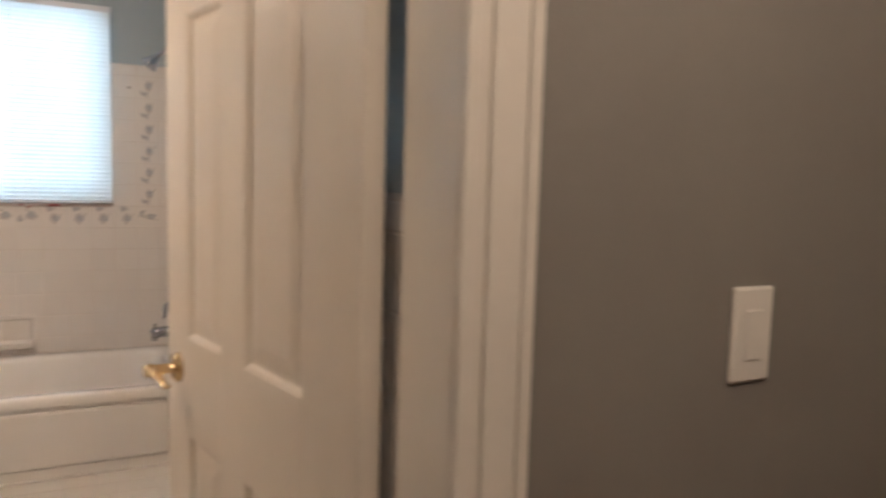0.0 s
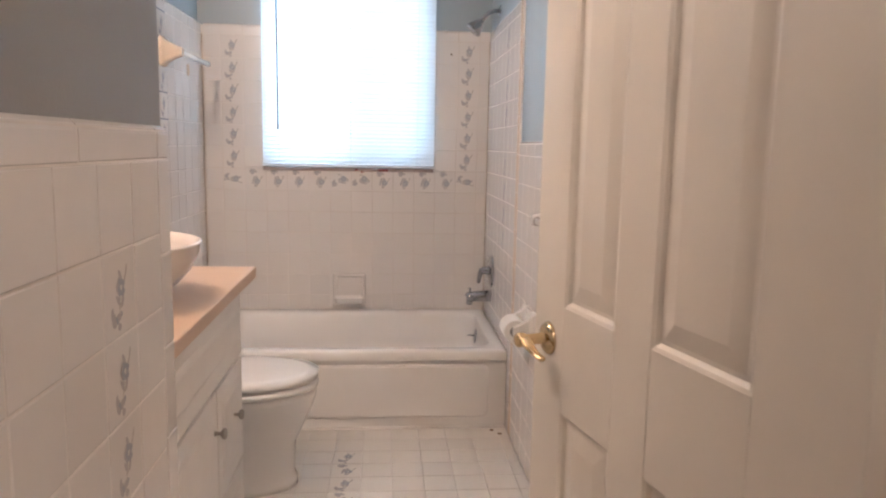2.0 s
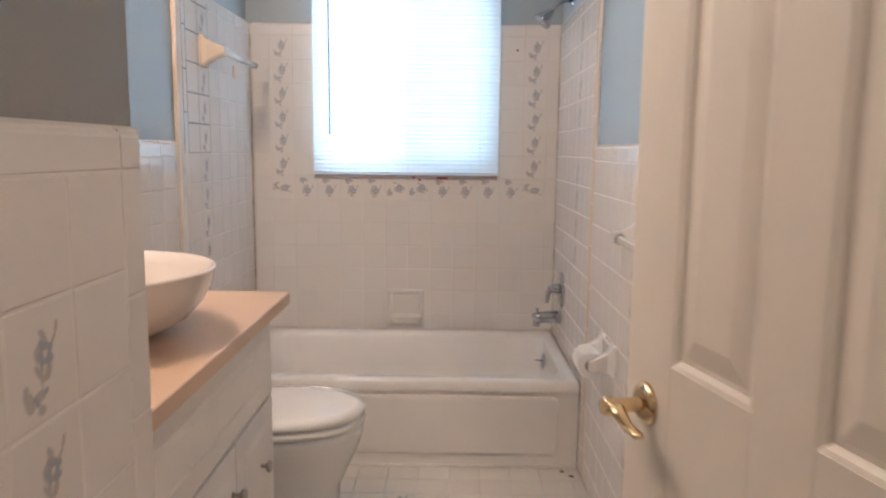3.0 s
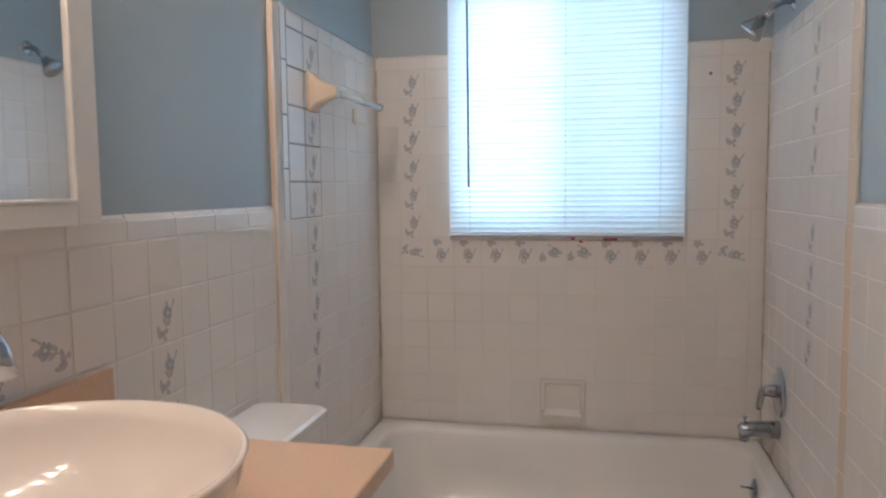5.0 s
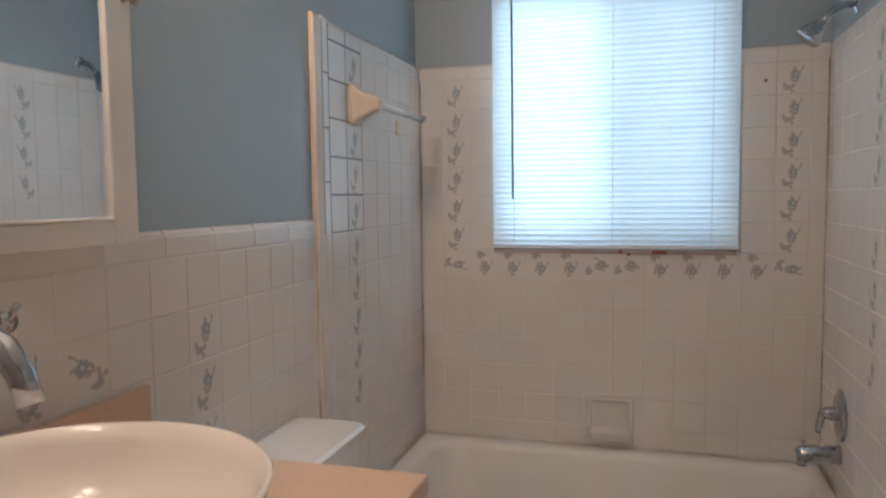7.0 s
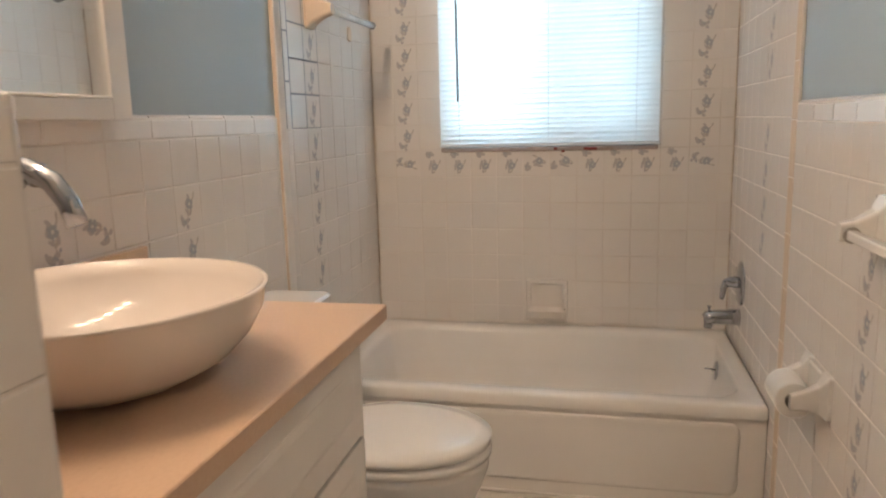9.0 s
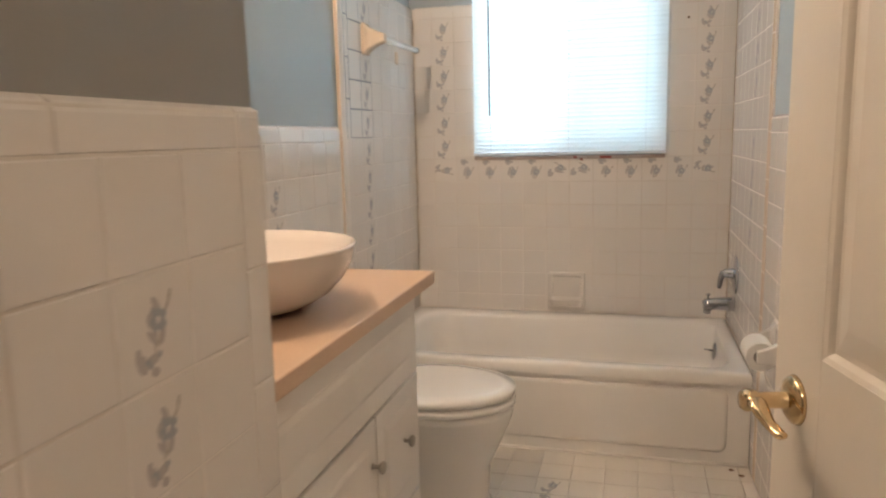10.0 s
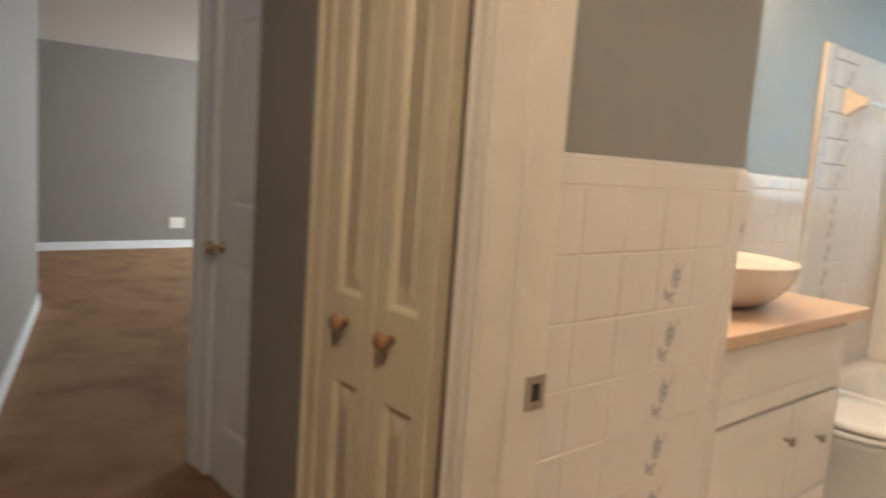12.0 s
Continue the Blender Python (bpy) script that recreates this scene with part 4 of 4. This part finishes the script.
for x, y, q in ((1.395, -0.830, 20), (1.425, -0.870, 65)):
    bm = bmesh.new()
    bmesh.ops.create_icosphere(bm, subdivisions=1, radius=0.009)
    for v in bm.verts:
        v.co = Vector((x + v.co.x * 1.2, y + v.co.y * 0.9, 0.003 + v.co.z * 0.35)) + Vector((random.uniform(-1, 1), random.uniform(-1, 1), 0)) * 0.0015
    part("chip", bm, M_SOIL, debris)
hole = thing("wall_anchor", "small rusty screw hole in the window wall tile", "screw hole")
part("ring", add_cyl(bmesh.new(), (1.262, -0.0085, 1.672), (1.262, -0.0102, 1.672), 0.006, 0.0045, seg=12), M_SOIL, hole)
# dark disc painting the shade inside the screw hole
part("core", add_cyl(bmesh.new(), (1.262, -0.0100, 1.672), (1.262, -0.0106, 1.672), 0.0025, seg=8), M_DARK, hole)

# ---- tiles ----
TILE_MESHES = {}


def tile_mesh(w, h, t, material, round_top=False):
    key = (round(w, 4), round(h, 4), round(t, 4), material.name, round_top)
    if key not in TILE_MESHES:
        bm = bmesh.new()
        b = 0.0022
        ring = lambda i, z: [(i, i, z), (w - i, i, z), (w - i, h - i, z), (i, h - i, z)]
        loops = [ring(0, 0), ring(0, t - b), ring(b * 0.4, t - b * 0.35), ring(b, t)]
        if round_top:
            c = min(0.014, h * 0.3)
            loops = [ring(0, 0), [(0, 0, t - b), (w, 0, t - b), (w, h, t - 0.009), (0, h, t - 0.009)], [(b, b, t), (w - b, b, t), (w - b, h - c * 0.35, t - 0.003), (b, h - c * 0.35, t - 0.003)], [(b, b, t), (w - b, b, t), (w - b, h - c, t), (b, h - c, t)]]
        loft(bm, loops, cap_last=True)
        me = bpy.data.meshes.new("tile")
        bm.to_mesh(me)
        bm.free()
        me.materials.append(material)
        TILE_MESHES[key] = me
    return TILE_MESHES[key]


def petal(bm, cx_, cy_, ang, length, width, z=0.0):
    n = 8
    lift = len(bm.faces) * 0.00002
    c, s = math.cos(ang), math.sin(ang)
    vs = []
    for k in range(n):
        t = 2 * math.pi * k / n
        u, v = length / 2 * (1 + math.cos(t)), width / 2 * math.sin(t)
        vs.append(bm.verts.new((cx_ + u * c - v * s, cy_ + u * s + v * c, z + lift)))
    bm.faces.new(vs)


def prints():
    """Two printed motifs in three inks, the origin in the middle of the tile: a bloom with a bud below it, and one with the bud above."""
    out = []
    rng = random.Random(12)
    for fx, fy, bx_, by_ in ((0.004, 0.008, -0.014, -0.036), (0.008, -0.012, -0.014, 0.034)):
        blue, pale, sage = bmesh.new(), bmesh.new(), bmesh.new()
        for k in range(7):
            a = 2 * math.pi * k / 7 + 0.4
            petal(blue, fx + 0.0028 * math.cos(a), fy + 0.0035 * math.sin(a), a + rng.uniform(-0.2, 0.2), rng.uniform(0.010, 0.014), rng.uniform(0.008, 0.011))
        for k in range(9):
            petal(pale, fx + rng.uniform(-0.024, 0.012), fy + rng.uniform(-0.030, 0.012), rng.uniform(1.1, 2.2), rng.uniform(0.012, 0.024), rng.uniform(0.007, 0.013))
        for k in range(9):
            petal(pale, bx_ + rng.uniform(-0.018, 0.008), by_ + rng.uniform(-0.010, 0.008), rng.uniform(-0.8, 1.6), rng.uniform(0.010, 0.021), rng.uniform(0.007, 0.014))
        for k in range(3):
            petal(blue, bx_ + rng.uniform(-0.008, 0.012), by_ + rng.uniform(-0.008, 0.006), rng.uniform(0, 6), rng.uniform(0.007, 0.011), rng.uniform(0.004, 0.007))
        for x, y, a, l, w_ in ((fx + 0.010, fy + 0.006, 0.8, 0.014, 0.005), (fx + 0.018, fy + 0.014, 1.2, 0.016, 0.006), (fx + 0.001, fy - 0.012, 4.4, 0.018, 0.004), (fx - 0.004, fy - 0.020, 4.0, 0.012, 0.004), (bx_ + 0.002, by_ + 0.004, 0.9, 0.014, 0.004), (bx_ - 0.010, by_ - 0.002, 2.4, 0.010, 0.004)):
            petal(sage, x, y, a, l, w_)
        ms = []
        for bm, m in ((blue, M_PRINT_B), (pale, M_PRINT_D), (sage, M_PRINT_G)):
            me = bpy.data.meshes.new("floral_print")
            bm.to_mesh(me)
            bm.free()
            me.materials.append(m)
            ms.append(me)
        out.append(ms)
    return out


PRINTS = prints()


def tile(parent, frame_m, u, v, w, h, t=0.008, material=None, motif=None, round_top=False, gap=0.0018, name="tile"):
    ob = new(name, tile_mesh(w - gap, h - gap, t, material or M_TILE, round_top))
    ob.parent = parent
    j = lambda s: random.uniform(-s, s)
    ob.matrix_basis = frame_m @ pose(u + gap / 2, v + gap / 2, j(0.0002), j(0.12), j(0.12), 0)
    if motif is not None:
        for lift, me in zip((0.0007, 0.0004, 0.00055), PRINTS[motif[0]]):
            pr = new("floral_print", me)
            pr.parent = ob
            pr.matrix_basis = pose((w - gap) / 2, (h - gap) / 2, t + lift, 0, 0, motif[1] + j(4)) @ Matrix.Diagonal((random.uniform(0.95, 1.05), random.uniform(0.95, 1.05), 1, 1))
    return ob


def spans(lo, hi, start, pitch, least=0.012):
    """The pieces from lo to hi of a row whose joints fall at start + k * pitch."""
    cuts = [lo]
    k = math.ceil((lo - start) / pitch + 1e-6)
    while start + k * pitch < hi - least:
        if start + k * pitch > lo + least:
            cuts.append(start + k * pitch)
        k += 1
    cuts.append(hi)
    return list(zip(cuts, cuts[1:]))


# window wall: u = x, v = z, facing -y
M_BACK = pose(0, -0.001, 0, 90, 0, 0)
JZ = TOP - 0.056
for r, (z1, z0) in enumerate([(TOP, JZ)] + [(JZ - P * k, JZ - P * (k + 1)) for k in range(13)]):
    z0 = max(z0, RIM - 0.003)
    if z1 - z0 < 0.01:
        continue
    row = r - 1
    for x0, x1 in spans(L + 0.009, W - 0.009, 0.110, 0.108):
        k = round((x0 - 0.110) / 0.108) if x1 - x0 > 0.08 else -1
        motif = None
        if r > 0 and row <= 6 and k in (0, 11):
            motif = (0, 0 if row < 6 else -80, 1)
        elif r > 0 and row == 6 and 1 <= k <= 10 and k not in (5, 6):
            motif = (1, 0, 1)
        elif r > 0 and row == 6 and k in (5, 6):
            motif = (1, 90, 1)
        if z0 >= WIN_Z0 - 0.03 - P and x1 > WIN_X0 and x0 < WIN_X1 and z1 > WIN_Z0 - 0.02:
            if z0 >= WIN_Z0 - 0.02:
                pieces = []
                if x0 < WIN_X0 - 0.01:
                    pieces.append((x0, WIN_X0, z0, z1))
                if x1 > WIN_X1 + 0.01:
                    pieces.append((WIN_X1, x1, z0, z1))
            else:
                pieces = [(x0, x1, z0, WIN_Z0 - 0.016)]
        else:
            pieces = [(x0, x1, z0, z1)]
        for a, b, c, e in pieces:
            if z1 == TOP:
                tile(wall_back, M_BACK, a, c, b - a, e - c, round_top=True)
            else:
                tile(wall_back, M_BACK, a, c, b - a, e - c, motif=motif if (b - a > 0.09 and e - c > 0.085) else None)
# bed of grout behind each tiled face
structure("grout_window_wall", box(0.0, -0.0078, RIM - 0.01, W, -0.0005, WIN_Z0 - 0.02), M_GROUT, "pale grout between the wall tiles", "grout")
structure("grout_window_wall", box(0.0, -0.0078, WIN_Z0 - 0.02, WIN_X0 - 0.001, -0.0005, TOP - 0.008), M_GROUT, "pale grout between the wall tiles", "grout")
structure("grout_window_wall", box(WIN_X1 + 0.001, -0.0078, WIN_Z0 - 0.02, W, -0.0005, TOP - 0.008), M_GROUT, "pale grout between the wall tiles", "grout")

# alcove, vanity side: u = y, v = z, facing +x; the tall tile is bedded thick
M_LEFT = lambda x: pose(x, 0, 0, 90, 0, 90)
M_RIGHT = lambda x: Matrix.Translation((x, 0, 0)) @ pose(0, 0, 0, 90, 0, -90)
structure("grout_vanity_side", box(0.0005, SHELL + 0.004, 0, L - 0.0012, -0.0080, TOP - 0.009), M_GROUT, "pale grout between the tall wall tiles", "grout")
structure("grout_vanity_wall", box(0.0005, PONY_Y, 0, 0.0078, SHELL, CAP - 0.008), M_GROUT, "pale grout between the low wall tiles", "grout")
structure("grout_door_side", box(W - 0.0078, SHELL_R, 0, W - 0.0005, -0.0080, TOP - 0.008), M_GROUT, "pale grout between the tall wall tiles", "grout")
structure("grout_door_wall", box(W - 0.0078, WALL_IN, 0, W - 0.0005, SHELL_R, CAP - 0.008), M_GROUT, "pale grout between the low wall tiles", "grout")
structure("grout_entry_wall", box(PONY_X + 0.0005, WALL_IN, 0, PONY_X + 0.0078, PONY_Y, PCAP - 0.008), M_GROUT, "pale grout between the low wall tiles", "grout")

TRIM0 = -0.835
structure("grout_open", box(L - 0.004, TRIM0 - 0.040, JZ - 5 * P, L - 0.0008, TRIM0 + 0.237, TOP - 0.012), M_OPEN, "grey open joints where the grout has fallen out", "grout")
for z1, z0 in [(TOP, JZ)] + [(JZ - P * k, max(JZ - P * (k + 1), 0.0)) for k in range(16)]:
    if z1 - z0 < 0.02:
        continue
    row = -1 if z1 == TOP else round((JZ - z1) / P)
    for y0, y1 in spans(TRIM0, -0.012, TRIM0, 0.118):
        if z0 < RIM and y0 > TUB:
            if z1 < RIM + 0.02:
                continue
            zz = RIM - 0.003
        else:
            zz = z0
        k = round((y0 - TRIM0) / 0.118)
        motif = (0, 0, 1) if (k == 1 and 0 <= row <= 9) else None
        tile(wall_left, M_LEFT(L - 0.008), y0, zz, y1 - y0, z1 - zz, motif=motif, round_top=(z1 == TOP), gap=0.0034 if k < 2 and row < 5 else 0.0016)
for z1 in np.arange(TOP, 0.02, -0.152):
    z0 = max(z1 - 0.152, 0.0)
    tile(wall_left, M_LEFT(L - 0.0085), TRIM0 - 0.038, z0, 0.037, z1 - z0, name="trim_tile", material=M_TILE)
    bm_key = tile(wall_left, M_LEFT(L - 0.016), TRIM0 - 0.087, z0, 0.048, z1 - z0, t=0.012, name="edge_tile", material=M_TRIMTILE)

# low tile behind the vanity
y_end = SHELL - 0.002
low_rows = [(CAP, CAP - 0.054)] + [(CAP - 0.054 - P * k, CAP - 0.054 - P * (k + 1)) for k in range(11)]
for z1, z0 in low_rows:
    if z0 < COUNTER - 0.02 and z0 > 9:
        continue
    z0 = max(z0, 0.0)
    top = z1 == CAP
    row = -1 if top else round((CAP - 0.054 - z1) / P)
    for y0, y1 in spans(PONY_Y + 0.003, y_end, -0.948 if not top else -0.915, P if not top else 0.160):
        if z1 < COUNTER - 0.05 and y1 < -1.70:
            continue
        k = round((-0.948 - y1) / P)
        motif = None
        if not top and y1 - y0 > 0.09:
            if k == 4 and 1 <= row <= 7:
                motif = (0, 0, 1)
            if row == 1 and k in (7, 8, 9, 10):
                motif = (0, 25 + 60 * (k % 2), 1)
        tile(wall_left, M_LEFT(0.001), y0, z0, y1 - y0, z1 - z0, motif=motif, round_top=top)

# entry wall
PZ, PY = 0.1175, 0.120     # this wall has the larger tile
PL = [(PCAP, PCAP - 0.053)] + [(PCAP - 0.053 - PZ * k, PCAP - 0.053 - PZ * (k + 1)) for k in range(11)]
for z1, z0 in PL:
    z0 = max(z0, 0.0)
    if z1 - z0 < 0.02:
        continue
    top = z1 == PCAP
    row = -1 if top else round((PCAP - 0.053 - z1) / PZ)
    for y0, y1 in spans(WALL_IN + 0.005, PONY_Y - 0.052, PONY_Y - 0.052, 0.29 if top else PY):
        k = round((PONY_Y - 0.052 - y1) / PY)
        motif = (0, 0, 1) if (not top and k == 1 and 1 <= row <= 8) else None
        tile(wall_pony, M_LEFT(PONY_X + 0.001), y0, z0, y1 - y0, z1 - z0, motif=motif, round_top=top)
for k, z1 in enumerate([PCAP] + [PCAP - 0.053 - 0.152 * j for j in range(8)]):
    z0 = max(PCAP - 0.053 - 0.152 * k if k else PCAP - 0.053, 0.0)
    if z1 - z0 < 0.02:
        continue
    tile(wall_pony, M_LEFT(PONY_X + 0.001), PONY_Y - 0.052, z0, 0.055, z1 - z0, name="edge_tile", round_top=(k == 0), t=0.0085)
structure("edge_vanity_end", box(PONY_X - 0.04, PONY_Y, 0, PONY_X + 0.0075, PONY_Y + 0.007, PCAP - 0.004, 0.003, 2), M_TILE, "cream bullnose edge at the end of the entry wall", "trim")

# door side wall
for z1, z0 in [(TOP, JZ)] + [(JZ - P * k, JZ - P * (k + 1)) for k in range(16)]:
    z0 = max(z0, 0.0)
    if z1 - z0 < 0.02:
        continue
    row = -1 if z1 == TOP else round((JZ - z1) / P)
    for y0, y1 in spans(SHELL_R + 0.055, -0.012, SHELL_R + 0.055, P):
        if z0 < RIM and y0 > TUB - 0.01:
            if z1 < RIM + 0.02:
                continue
            zz = RIM - 0.003
        else:
            zz = z0
        k = round((y0 - SHELL_R - 0.055) / P)
        motif = (0, 0, 1) if (k == 2 and row in (0, 1, 2, 3, 5, 6, 7, 8)) else None
        tile(wall_right, M_RIGHT(W - 0.001), -y1, zz, y1 - y0, z1 - zz, motif=motif, round_top=(z1 == TOP))
for z1 in np.arange(TOP, 0.02, -0.152):
    z0 = max(z1 - 0.152, 0.0)
    tile(wall_right, M_RIGHT(W - 0.0015), -(SHELL_R + 0.054), z0, 0.053, z1 - z0, name="trim_tile", material=M_TRIMTILE)
for z1, z0 in low_rows:
    z0 = max(z0, 0.0)
    if z1 - z0 < 0.02:
        continue
    top = z1 == CAP
    row = -1 if top else round((CAP - 0.054 - z1) / P)
    for y0, y1 in spans(WALL_IN + 0.004, SHELL_R - 0.001, SHELL_R - 0.001, 0.152 if top else P):
        k = round((SHELL_R - y1) / P)
        motif = (0, 0, 1) if (not top and k == 5 and 1 <= row <= 7) else None
        tile(wall_right, M_RIGHT(W - 0.001), -y1, z0, y1 - y0, z1 - z0, motif=motif, round_top=top)

# floor tiles
FP = 0.1135
for x0, x1 in spans(0.014, W - 0.012, 0.737, FP):
    for y0, y1 in spans(-3.17, TUB + 0.020, -0.907, FP):
        if y0 < PONY_Y and x1 < PONY_X + 0.02:
            continue
        if x1 < VX - 0.06 and y1 < V1 - 0.02:
            continue
        x0c = max(x0, PONY_X + 0.010) if y0 < PONY_Y else x0
        if x1 - x0c < 0.02:
            continue
        motif = (int(abs(y0) * 9) % 2, 0, 1) if (abs(x0 - 0.737) < 0.02 and y1 < -1.0 and y1 - y0 > 0.09) else None
        tile(bath_floor, pose(0, 0, -0.007), x0c, y0, x1 - x0c, y1 - y0, t=0.007, material=M_FLOORTILE, motif=motif)
